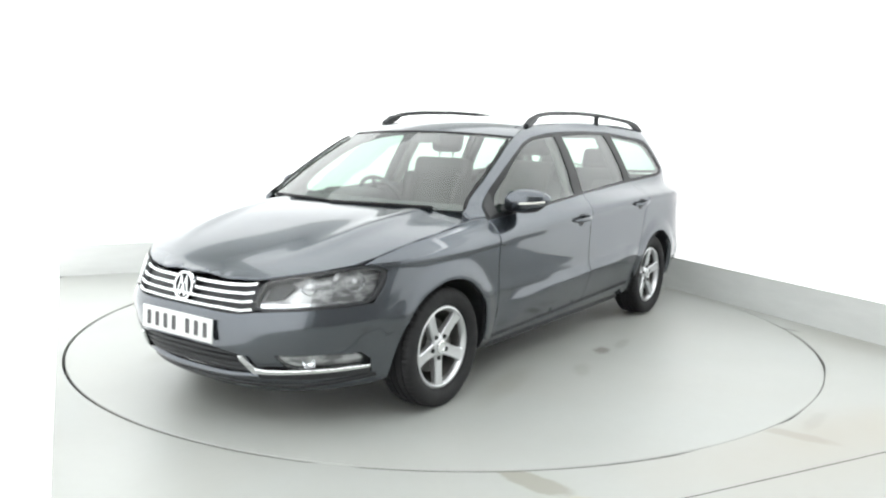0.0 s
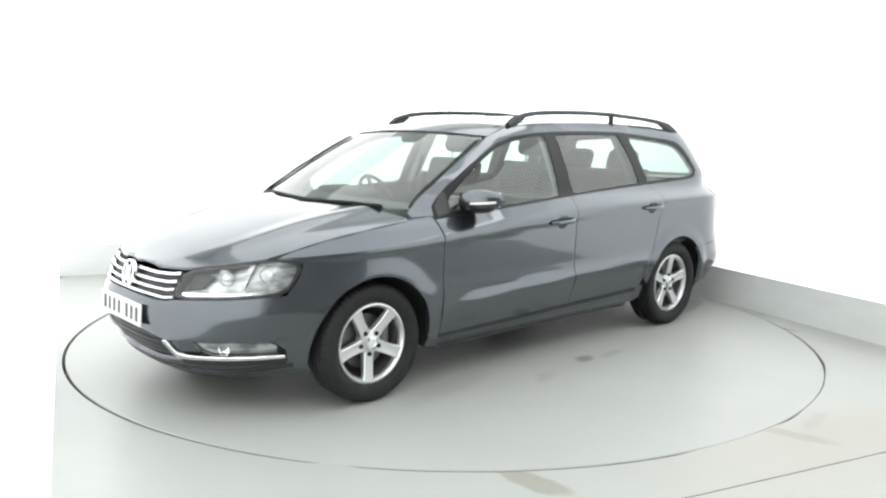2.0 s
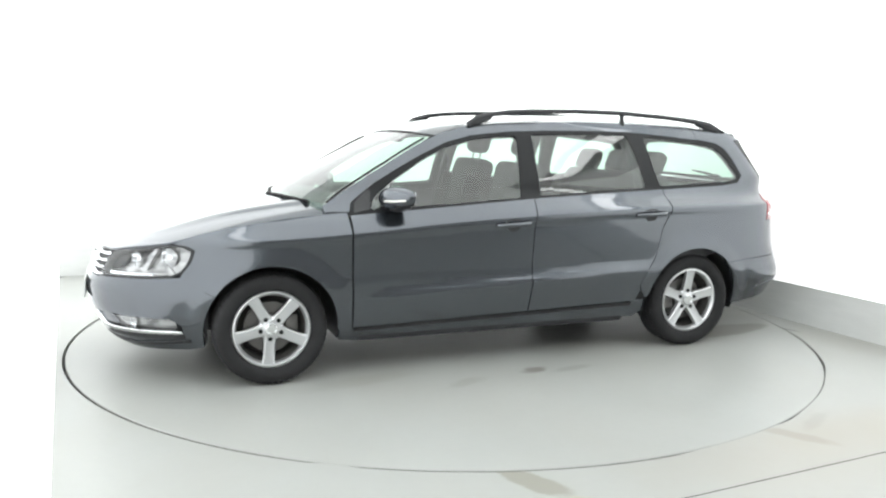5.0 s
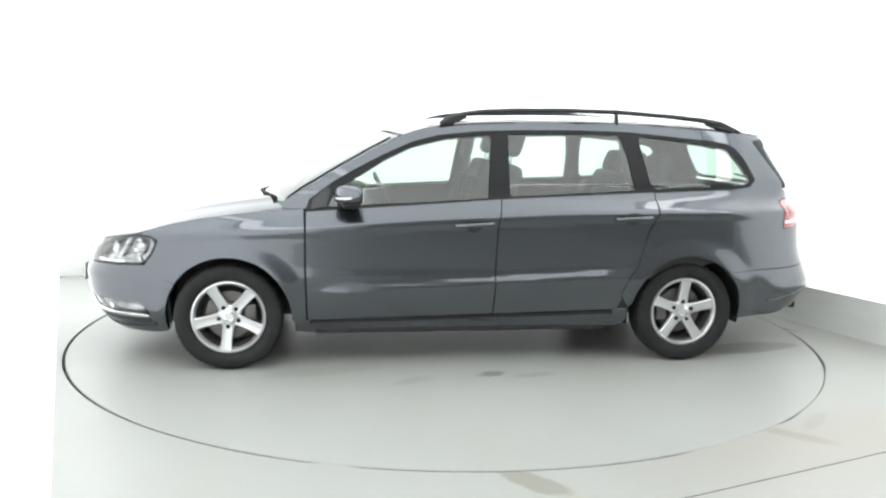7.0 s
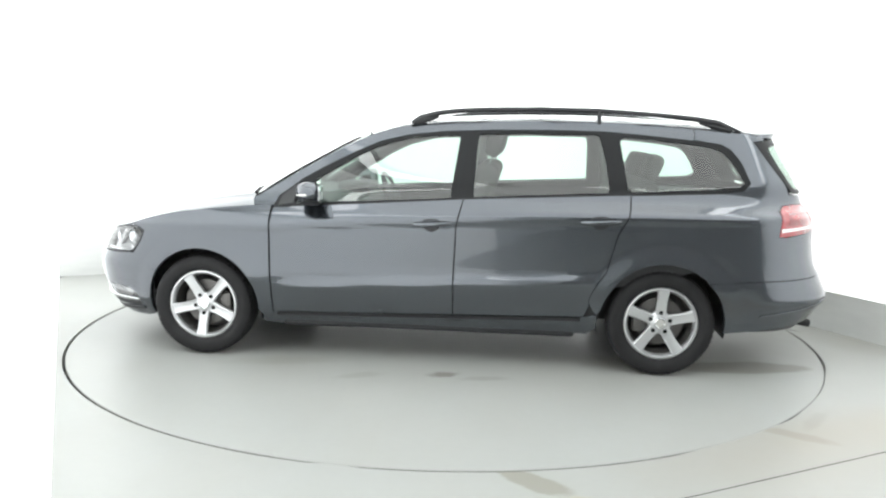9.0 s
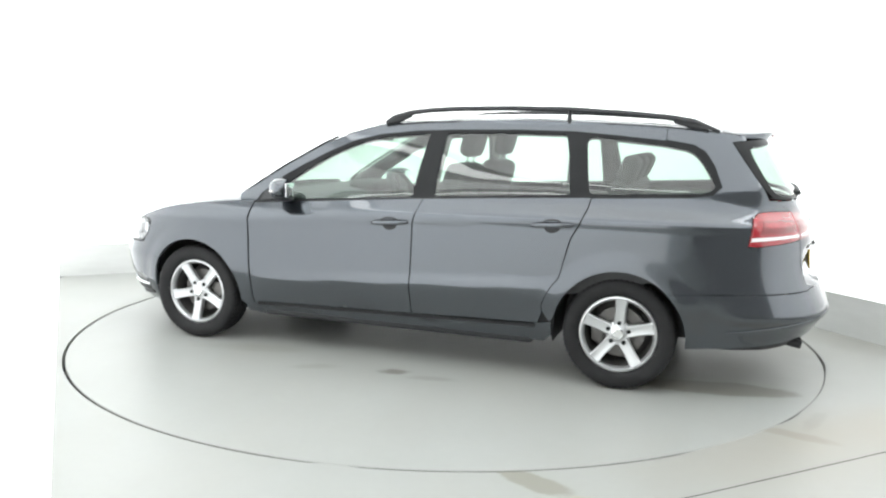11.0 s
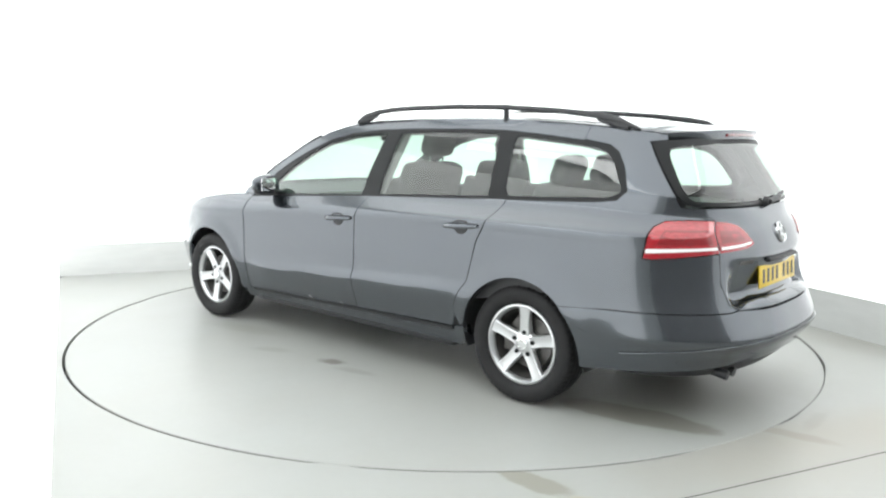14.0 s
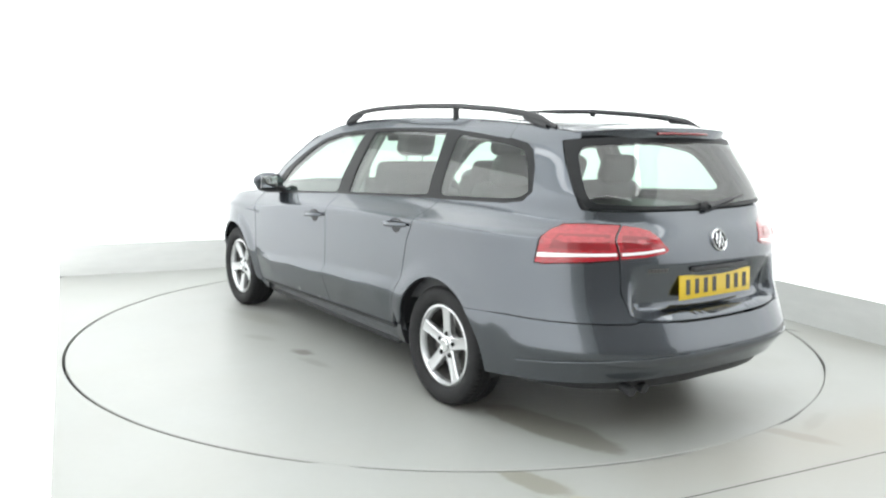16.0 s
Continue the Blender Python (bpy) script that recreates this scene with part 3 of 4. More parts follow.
# bonnet: spans its two edges, which follow the wings and the lamps
edge = [side(x, z) for x, z in WING_TOP] + [nose(a, z) for a, z in ((0.76, 0.768), (0.85, 0.752), (0.95, 0.734), (1.05, 0.716), (1.12, 0.706), (1.25, 0.700), (1.40, 0.697), (1.57, 0.696))]
edge_pts = [(p.x, p.y, p.z) for p in edge]
for i in range(1, len(edge_pts)):
    if edge_pts[i][0] <= edge_pts[i - 1][0]:
        edge_pts[i] = (edge_pts[i - 1][0] + 0.002, edge_pts[i][1], edge_pts[i][2])
bonnet_y = spline([(p[0], p[1]) for p in edge_pts])
bonnet_ze = spline([(p[0], p[2]) for p in edge_pts])
bonnet_zc = spline([(0.8, 1.0), (0.93, 0.992), (1.10, 0.980), (1.294, 0.956), (1.487, 0.926), (1.679, 0.880), (1.872, 0.826), (2.02, 0.775), (2.13, 0.728), (edge_pts[-1][0], 0.698)])


def eased(f, r):
    return lambda q: sum(f(q + r * k / 4) for k in range(-4, 5)) / 9


bonnet_zc, bonnet_ze = eased(bonnet_zc, 0.09), eased(bonnet_ze, 0.05)


def bonnet_at(x, y):
    ye = max(bonnet_y(x), 0.02)
    u = min(abs(y) / ye, 1.0)
    crease = 0.010 * math.exp(-((u - 0.62) / 0.09) ** 2) * sm(2.1, 1.6, x)
    return Vector((x, y, bonnet_zc(x) - (bonnet_zc(x) - bonnet_ze(x)) * (0.25 * u ** 2 + 0.75 * u ** 3.2) + crease))


outline = [(x, y - 0.003) for x, y, z in edge_pts[:-1]]
bonnet = outline + [(edge_pts[-1][0] - 0.002, 0.0)] + [(x, -y) for x, y in outline[::-1]]
bonnet += [(1.06, -0.55), (1.13, -0.25), (1.15, 0.0), (1.13, 0.25), (1.06, 0.55)]
part("bonnet", skin("bonnet", bonnet, bonnet_at, step=0.028, gap=0.003), M_PAINT, car)

# windscreen, scuttle and roof
PILLAR = [(1.02, 0.957), (0.93, 1.022), (0.768, 1.122), (0.637, 1.197), (0.507, 1.272), (0.36, 1.345)]


def pillar(v):
    q = v * (len(PILLAR) - 1)
    i = min(int(q), len(PILLAR) - 2)
    a, b = PILLAR[i], PILLAR[i + 1]
    t = q - i
    return side(a[0] + (b[0] - a[0]) * t, a[1] + (b[1] - a[1]) * t)


def screen_at(u, v):
    p = pillar(min(max(v, 0.0), 1.0))
    return Vector((p.x + (0.20 - 0.12 * v) * (1 - u * u) + 0.012, u * (p.y - 0.012), p.z + 0.020 * v * (1 - u * u)))


def grid(name, at, nu, nv, flip=False, two=0.0):
    bm = bmesh.new()
    vs = [[bm.verts.new(at(i / nu * 2 - 1, j / nv)) for i in range(nu + 1)] for j in range(nv + 1)]
    for j in range(nv):
        for i in range(nu):
            q = (vs[j][i], vs[j][i + 1], vs[j + 1][i + 1], vs[j + 1][i])
            bm.faces.new(q[::-1] if flip else q)
    return bm


part("windscreen", grid("windscreen", screen_at, 28, 20), M_GLASS, car, "clear green-tinted windscreen")
part("screen_seal", tube([screen_at(-1 + 2 * k / 30, 1.0) + Vector((0, 0, 0.001)) for k in range(31)], 0.008, 0.004), M_BLACK, car)
part("scuttle", grid("scuttle", lambda u, v: screen_at(u, 0.0) + Vector(((1 - v) * 0.085, 0, -0.03 - 0.012 * (1 - v))), 20, 3), M_BLACK, car, "black plastic scuttle below the windscreen")

ROOF_X = [0.36, 0.2, 0.0, -0.3, -0.7, -1.1, -1.4, -1.6, -1.75, -1.86]


def roof_at(u, v):
    q = v * (len(ROOF_X) - 1)
    i = min(int(q), len(ROOF_X) - 2)
    x = ROOF_X[i] + (ROOF_X[i + 1] - ROOF_X[i]) * (q - i)
    p = side(x, edge_z(x))
    bow = 0.08 * (1 - v) ** 3 - 0.165 * sm(0.6, 1.0, v)
    crown = 0.026 + 0.018 * math.sin(math.pi * min(v * 1.1, 1.0))
    return Vector((x + bow * (1 - u * u), u * p.y, p.z + crown * (1 - abs(u) ** 2.3)))


part("roof", grid("roof", roof_at, 30, 45), M_PAINT, car)
part("headlining", grid("headlining", lambda u, v: roof_at(u * 0.97, 0.02 + v * 0.95) - Vector((0, 0, 0.035)), 12, 20), M_LINING, car, "pale grey headlining")

# front bumper with its openings, lamps and grille
ha = [(1.082, 0.703), (0.949, 0.726), (0.802, 0.752), (0.724, 0.763), (0.653, 0.755), (0.605, 0.734), (0.600, 0.679), (0.632, 0.605), (0.75, 0.594), (0.898, 0.584), (1.087, 0.573), (1.105, 0.620)]
lamp = [tuple(q) for q in soft_corners(ha, 1)]
PI = math.pi
grille = [(1.125, 0.694), (1.25, 0.688), (1.40, 0.686), (PI / 2, 0.685)]
grille_low = [(1.105, 0.580), (1.16, 0.562), (1.27, 0.562), (1.40, 0.566), (PI / 2, 0.568)]


def flipped(p):
    return [(PI - a, z) for a, z in p[::-1]]


grille_all = grille + flipped(grille)[1:] + [(PI - a, z) for a, z in grille_low][:-1] + grille_low[::-1]
intake = [(1.165, 0.372), (1.33, 0.397), (PI / 2, 0.405)]
intake_low = [(1.08, 0.262), (1.30, 0.247), (PI / 2, 0.242)]
intake_all = intake + flipped(intake)[1:] + [(PI - a, z) for a, z in intake_low][:-1] + intake_low[::-1]
fog_bay = [(1.135, 0.368), (0.98, 0.378), (0.66, 0.376), (0.615, 0.335), (0.615, 0.262), (0.85, 0.262), (1.09, 0.270)]
x_to_a = lambda x, z: math.asin(min(1.0, (x - X_F) / (NOSE(z) - X_F)) ** (N_F / 2))
arch_pts = [(x_to_a(x, z), z) for x, z in arc(WHEEL_X, WHEEL_Z, ARCH, 34, -14, 14)]
half_top = [(0.612, 0.600)] + [(a, z - 0.003) for a, z in ((0.75, 0.591), (0.898, 0.581), (1.087, 0.570), (1.16, 0.558), (1.27, 0.558), (1.40, 0.562), (PI / 2, 0.564))]
half_low = [(PI / 2, 0.175), (1.35, 0.172), (1.15, 0.170), (0.873, 0.180), (0.632, 0.196)]
bumper = half_top + [(PI - a, z) for a, z in half_top[::-1][1:]] + [(PI - a, z) for a, z in arch_pts] + [(PI - a, z) for a, z in half_low[::-1]][:-1] + half_low + arch_pts[::-1]
fogs = [fog_bay, flipped(fog_bay)]
front_bumper = part("front_bumper", skin("front_bumper", bumper, nose, step=0.025, holes=[intake_all] + fogs, thick=0.03), M_PAINT, car)
part("bumper_lip", skin("bumper_lip", [(0.60, 0.262)] + [(a, 0.222) for a in (0.9, 1.2, PI / 2, PI - 1.2, PI - 0.9)] + [(PI - 0.60, 0.262), (PI - 0.60, 0.245)] + [(a, 0.206) for a in (PI - 0.9, PI - 1.2, PI / 2, 1.2, 0.9)] + [(0.60, 0.245)], nose, lift=0.006, thick=0.01), M_BLACK, front_bumper)
part("intake_mesh", skin("intake_mesh", shrunk(intake_all, -0.01), nose, lift=-0.05, thick=0), M_BLACK, front_bumper, "black lower air intake")
for zz in (0.366, 0.336, 0.306, 0.276):
    part("intake_slat", skin("intake_slat", [(1.14, zz + 0.007), (PI / 2, zz + 0.010), (PI - 1.14, zz + 0.007), (PI - 1.14, zz - 0.007), (PI / 2, zz - 0.004), (1.14, zz - 0.007)], nose, lift=-0.015, thick=0.02), M_BLACK, front_bumper)
for k, m in ((0, False), (1, True)):
    part("fog_bay", skin("fog_bay", shrunk(fog_bay, -0.008), nose, lift=-0.035, thick=0, mirror=m), M_BLACK, front_bumper)
    part("chrome_blade", skin("chrome_blade", [(1.172, 0.362), (1.140, 0.366), (1.090, 0.302), (1.04, 0.296), (0.622, 0.306), (0.622, 0.294), (1.06, 0.279), (1.105, 0.280)], nose, lift=0.004, thick=0.012, mirror=m), M_CHROME, front_bumper, "chrome blade below the fog lamp")
    part("lower_slot", skin("lower_slot", [(1.085, 0.276), (0.85, 0.284), (0.622, 0.292), (0.622, 0.262), (0.85, 0.252), (1.085, 0.250)], nose, lift=0.002, thick=0.008, mirror=m), M_BLACK, front_bumper, "black slot below the chrome blade")
    part("fog_plate", skin("fog_plate", [(1.12, 0.362), (0.995, 0.372), (0.96, 0.315), (1.08, 0.308)], nose, lift=-0.012, thick=0.01, mirror=m), M_PAINT, front_bumper)
    fog = part("fog_lamp", skin("fog_lamp", [(0.985, 0.369), (0.685, 0.367), (0.650, 0.345), (0.650, 0.310), (0.90, 0.305), (0.95, 0.325)], nose, lift=-0.025, thick=0.0, mirror=m), M_REFLECTOR, car, "clear fog lamp with silver reflector")
    part("lens", skin("lens", [(0.985, 0.369), (0.685, 0.367), (0.650, 0.345), (0.650, 0.310), (0.90, 0.305), (0.95, 0.325)], nose, lift=-0.005, thick=0.012, mirror=m), M_LENS, fog)
    c = nose(0.86, 0.338)
    mm = Matrix.Diagonal((1, -1 if m else 1, 1, 1)) @ Matrix.Translation(c) @ Matrix.Rotation(radians(-58), 4, "Z")
    part("bulb_bowl", lathe([(0.0, -0.03), (0.02, -0.028), (0.03, -0.018), (0.031, -0.012)], 20, mm), M_CHROME, fog)

# headlamps
for m in (False, True):
    head = part("headlamp", skin("headlamp", lamp, nose, lift=-0.055, thick=0, mirror=m), M_REFLECTOR, car, "clear headlamp with two silver reflectors")
    part("lamp_surround", skin("lamp_surround", shrunk(lamp, -0.004), nose, lift=-0.002, thick=0.05, mirror=m, holes=[shrunk(lamp, 0.008)]), M_BLACK, head)
    part("bezel", skin("bezel", [(1.06, 0.690), (0.98, 0.705), (0.95, 0.69), (0.985, 0.635), (1.065, 0.62)], nose, lift=-0.035, thick=0.015, mirror=m), M_TRIM, head)
    part("divider", skin("divider", [(0.818, 0.742), (0.800, 0.744), (0.795, 0.632), (0.813, 0.632)], nose, lift=-0.020, thick=0.03, mirror=m), M_REFLECTOR, head)
    part("bezel", skin("bezel", [(0.87, 0.640), (0.70, 0.650), (0.66, 0.61), (0.87, 0.598)], nose, lift=-0.035, thick=0.015, mirror=m), M_REFLECTOR, head)
    part("light_bar", skin("light_bar", [(1.075, 0.606), (0.76, 0.612), (0.76, 0.604), (1.075, 0.586)], nose, lift=-0.022, thick=0.01, mirror=m), M_CHROME, head)
    for a, z, r in ((0.895, 0.674, 0.040), (0.725, 0.694, 0.050)):
        c = nose(a, z)
        mm = Matrix.Diagonal((1, -1 if m else 1, 1, 1)) @ Matrix.Translation(c) @ Matrix.Rotation(-a, 4, "Z")
        part("reflector_bowl", lathe([(0.0, -0.085), (r * 0.35, -0.078), (r * 0.8, -0.058), (r, -0.036)], 10, mm), M_CHROME, head)
        part("bulb", lathe([(0.0, -0.045), (0.012, -0.047), (0.014, -0.06), (0.014, -0.08)], 14, mm), M_CLEAR, head)
    part("lens", skin("lens", shrunk(lamp, 0.004), nose, lift=-0.001, thick=0.0, mirror=m), M_LENS, head)

# grille, its four chrome blades and the round badge
grille_ob = part("grille", skin("grille", shrunk(grille_all, -0.004), nose, lift=-0.03, thick=0), M_BLACK, car, "black grille with four chrome blades")
for k in range(4):
    z = 0.682 - k * 0.0365
    z2 = z - 0.006 + 0.003 * k
    lo_ = 1.12 - 0.004 * k
    part("blade", skin("blade", [(lo_, z + 0.010), (1.17, z + 0.002), (1.30, z2 + 0.004), (PI / 2, z2 + 0.006), (PI - 1.30, z2 + 0.004), (PI - 1.17, z + 0.002), (PI - lo_, z + 0.010),
                                 (PI - lo_, z + 0.001), (PI - 1.17, z - 0.006), (PI - 1.30, z2 - 0.005), (PI / 2, z2 - 0.004), (1.30, z2 - 0.005), (1.17, z - 0.006), (lo_, z + 0.001)], nose, lift=0.0, thick=0.02), M_CHROME, grille_ob)


def badge(at, turn, r, name="badge"):
    mm = Matrix.Translation(at) @ turn
    b = part(name, lathe([(0.0, 0.0), (r * 0.86, 0.0), (r * 0.86, -0.01), (0.0, -0.01)], 36, mm), M_GLOSS, car, "round badge, chrome ring and bars on black")
    part("ring", lathe([(r * 0.84, 0.006), (r * 0.92, 0.010), (r, 0.006), (r, -0.01), (r * 0.84, -0.01)], 40, mm, close=True), M_CHROME, b)
    for x, z, tilt in ((-0.30, 0.05, 14), (0.30, 0.05, -14), (-0.15, 0.36, -22), (0.15, 0.36, 22), (-0.12, -0.36, 20), (0.12, -0.36, -20)):
        part("bar", boxed((r * 0.13, 0.012, r * (0.95 if abs(x) > 0.2 else 0.75)), mm @ Matrix.Translation((x * r * 1.3, 0.003, z * r)) @ Matrix.Rotation(radians(tilt), 4, "Y"), 0.002, 1), M_CHROME, b)
    return b


badge(nose(PI / 2, 0.640) + Vector((0.004, 0, 0)), Matrix.Rotation(radians(-90), 4, "Z") @ Matrix.Rotation(radians(12), 4, "X"), 0.068)


def plate(at, turn, mat, label):
    mm = Matrix.Translation(at) @ turn
    p = part("number_plate", boxed((0.52, 0.008, 0.111), mm, 0.003), mat, car, label)
    for x in (-0.205, -0.142, -0.079, -0.016, 0.085, 0.148, 0.211):
        part("plate_bar", boxed((0.028, 0.002, 0.068), mm @ Matrix.Translation((-x, 0.0045, 0))), M_INK, p)
    return p


plate(Vector((2.2915, 0.0, 0.470)), Matrix.Rotation(radians(-90), 4, "Z") @ Matrix.Rotation(radians(3), 4, "X"), M_PLATE_W, "white front number plate with dark bars")
part("plate_backing", boxed((0.24, 0.018, 0.08), Matrix.Translation((2.278, 0, 0.470)) @ Matrix.Rotation(radians(-90), 4, "Z"), 0.004), M_BLACK, front_bumper)

# tailgate, rear glass, lamps and bumper
glass = [(0.645, 1.340), (0.685, 1.25), (0.75, 1.10), (0.79, 1.055), (0.85, 1.046), (1.143, 1.044), (PI / 2, 1.040)]
glass_top = [(PI / 2, 1.372), (1.2, 1.370), (0.9, 1.362), (0.72, 1.352)]
glass_all = glass + [(PI - a, z) for a, z in glass[::-1][1:]] + [(PI - a, z) for a, z in glass_top[::-1]][:-1] + glass_top
gate = [(0.80, 1.040), (0.955, 0.985), (0.962, 0.84), (0.965, 0.70), (1.00, 0.605), (1.06, 0.585), (1.3, 0.575), (PI / 2, 0.572)]
gate_all = gate + [(PI - a, z) for a, z in gate[::-1][1:]] + [(PI - 1.143, 1.040), (PI / 2, 1.036), (1.143, 1.040)]
tailgate = part("tailgate", skin("tailgate", gate_all, tail, step=0.022, gap=0.003, thick=0.03), M_PAINT, car)
part("latch_strip", boxed((0.40, 0.04, 0.020), Matrix.Translation(tail(PI / 2, 0.786) + Vector((0.004, 0, 0))) @ Matrix.Rotation(radians(90), 4, "Z"), 0.006), M_BLACK, tailgate)
opening = rounded([(0.735, 1.318), (0.800, 1.075), (1.10, 1.064), (PI / 2, 1.060), (PI - 1.10, 1.064), (PI - 0.800, 1.075), (PI - 0.735, 1.318), (PI - 1.1, 1.336), (PI / 2, 1.340), (1.1, 1.336)], 0.06)
part("rear_glass_edge", skin("rear_glass_edge", glass_all, tail, step=0.05, gap=0.003, holes=[opening], thick=0.02), M_GLOSS, tailgate, "black printed edge of the rear window")
both("pillar_backing", [(0.560, 1.352), (0.600, 1.25), (0.650, 1.10), (0.690, 1.045), (0.800, 1.045), (0.775, 1.10), (0.715, 1.25), (0.690, 1.352)], tail, M_BLACK, tailgate, lift=-0.024, thick=0.004, step=0.02)
part("rear_window", skin("rear_window", opening, tail, step=0.06, lift=-0.001, thick=0), M_GLASS, tailgate, "green-tinted rear window")
for k in range(6):
    part("lettering_bar", skin("lettering_bar", [(1.105 + 0.021 * k, 0.800), (1.120 + 0.021 * k, 0.800), (1.120 + 0.021 * k, 0.784), (1.105 + 0.021 * k, 0.784)], tail, lift=0.003, thick=0.003), M_DISC, tailgate, "small steel-coloured bar of lettering")
badge(tail(PI / 2, 0.905) + Vector((-0.003, 0, 0)), Matrix.Rotation(radians(90), 4, "Z") @ Matrix.Rotation(radians(18), 4, "X"), 0.052)
plate(tail(PI / 2, 0.705) + Vector((-0.010, 0, 0)), Matrix.Rotation(radians(90), 4, "Z") @ Matrix.Rotation(radians(4), 4, "X"), M_PLATE_Y, "yellow rear number plate with dark bars")


def spoiler_at(u, v):
    p = roof_at(u * 0.985, 0.93 + 0.07 * min(v, 1.0))
    return p + Vector((-(0.072 + 0.09 * u * u * (1 - u ** 4)) * sm(0.3, 1.0, v) * (1 - 0.45 * u ** 4), 0, 0.006 - 0.012 * v))


spoil = bmesh.new()
rows_ = []
for j in range(7):
    rows_.append([spoil.verts.new(spoiler_at(i / 24 * 2 - 1, j / 6)) for i in range(25)])
for drop, pull in ((-0.010, 0.000), (-0.046, 0.020), (-0.058, 0.05), (-0.060, 0.16)):
    rows_.append([spoil.verts.new(spoiler_at(i / 24 * 2 - 1, 1.0) + Vector((pull, 0, drop))) for i in range(25)])
for p, q in zip(rows_, rows_[1:]):
    for i in range(24):
        spoil.faces.new((p[i], p[i + 1], q[i + 1], q[i]))
spoiler = part("spoiler", spoil, M_PAINT, car, "roof spoiler over the rear window")
part("brake_light", tube([spoiler_at(u / 10 * 0.34, 1.0) + Vector((0.012, 0, -0.026)) for u in range(-10, 11)], 0.012, 0.009), M_RED_DARK, spoiler, "dark red high brake light")

tl = [(0.580, 0.822), (0.612, 0.90), (0.640, 0.957), (0.690, 0.981), (0.80, 0.986), (0.952, 0.983), (0.957, 0.845), (0.828, 0.835), (0.63, 0.820)]
tl_in = [(0.963, 0.982), (1.06, 0.972), (1.13, 0.958), (1.19, 0.930), (1.235, 0.878), (1.20, 0.864), (1.10, 0.853), (0.968, 0.846)]
for m in (False, True):
    for o, stripe in ((tl, [(0.592, 0.846), (0.80, 0.856), (0.950, 0.860), (0.951, 0.872), (0.80, 0.869), (0.600, 0.865)]), (tl_in, [(0.975, 0.860), (1.09, 0.866), (1.205, 0.877), (1.205, 0.886), (1.09, 0.877), (0.975, 0.872)])):
        tlamp = part("tail_lamp", skin("tail_lamp", o, tail, lift=0.004, thick=0.03, step=0.03, mirror=m), M_RED, car, "red tail lamp with a clear stripe")
        part("clear_stripe", skin("clear_stripe", stripe, tail, lift=0.006, thick=0.004, mirror=m), M_CLEAR, tlamp)
        part("dark_segment", skin("dark_segment", [(0.66, 0.885), (0.93, 0.885), (0.93, 0.945), (0.70, 0.945)] if o is tl else [(0.985, 0.888), (1.16, 0.895), (1.12, 0.935), (0.985, 0.942)], tail, lift=0.0055, thick=0.003, mirror=m), M_RED_DARK, tlamp)

xr_to_a = lambda x, z: math.asin(min(1.0, (x - X_R) / (TAIL(z) - X_R)) ** (N_R / 2))
arch_r = [(xr_to_a(x, z), z) for x, z in arc(-WHEEL_X, WHEEL_Z, ARCH, 180 - 45, 180 + 6, 14) if x < X_R - 0.005]
rt = [(arch_r[0][0], 0.555), (0.36, 0.568), (0.80, 0.570), (0.985, 0.570), (1.04, 0.578), (1.3, 0.566), (PI / 2, 0.564)]
rl = [(PI / 2, 0.335), (1.154, 0.328), (0.787, 0.300), (0.40, 0.275)]
bump_r = rt + [(PI - a, z) for a, z in rt[::-1][1:]] + [(PI - a, z) for a, z in arch_r] + [(PI - a, z) for a, z in rl[::-1]][:-1] + rl + arch_r[::-1]
rear_bumper = part("rear_bumper", skin("rear_bumper", bump_r, tail, step=0.025, thick=0.04), M_PAINT, car)
lip_r = [(0.42, 0.372), (0.9, 0.425), (1.2, 0.440), (PI / 2, 0.447)]
lip_l = [(PI / 2, 0.432), (1.2, 0.425), (0.9, 0.410), (0.42, 0.360)]
part("bumper_crease", skin("bumper_crease", lip_r + [(PI - a, z) for a, z in lip_r[::-1][1:]] + [(PI - a, z) for a, z in lip_l[::-1]][:-1] + lip_l, tail, lift=0.006, thick=0.006), M_PAINT, rear_bumper)
rb_low = [(0.42, 0.290), (0.787, 0.318), (1.154, 0.345), (PI / 2, 0.352)]
rb_bot = [(PI / 2, 0.255), (1.154, 0.250), (0.787, 0.245), (0.42, 0.255)]
part("rear_valance", skin("rear_valance", rb_low + [(PI - a, z) for a, z in rb_low[::-1][1:]] + [(PI - a, z) for a, z in rb_bot[::-1]][:-1] + rb_bot, tail, lift=-0.025, thick=0.02), M_BLACK, rear_bumper, "black lower valance")
for yy in (0.42, 0.50):
    part("exhaust_tip", tube([(-2.00, yy, 0.285), (-2.20, yy, 0.282), (-2.29, yy, 0.266)], 0.024), M_BLACK, car, "dark exhaust tip")

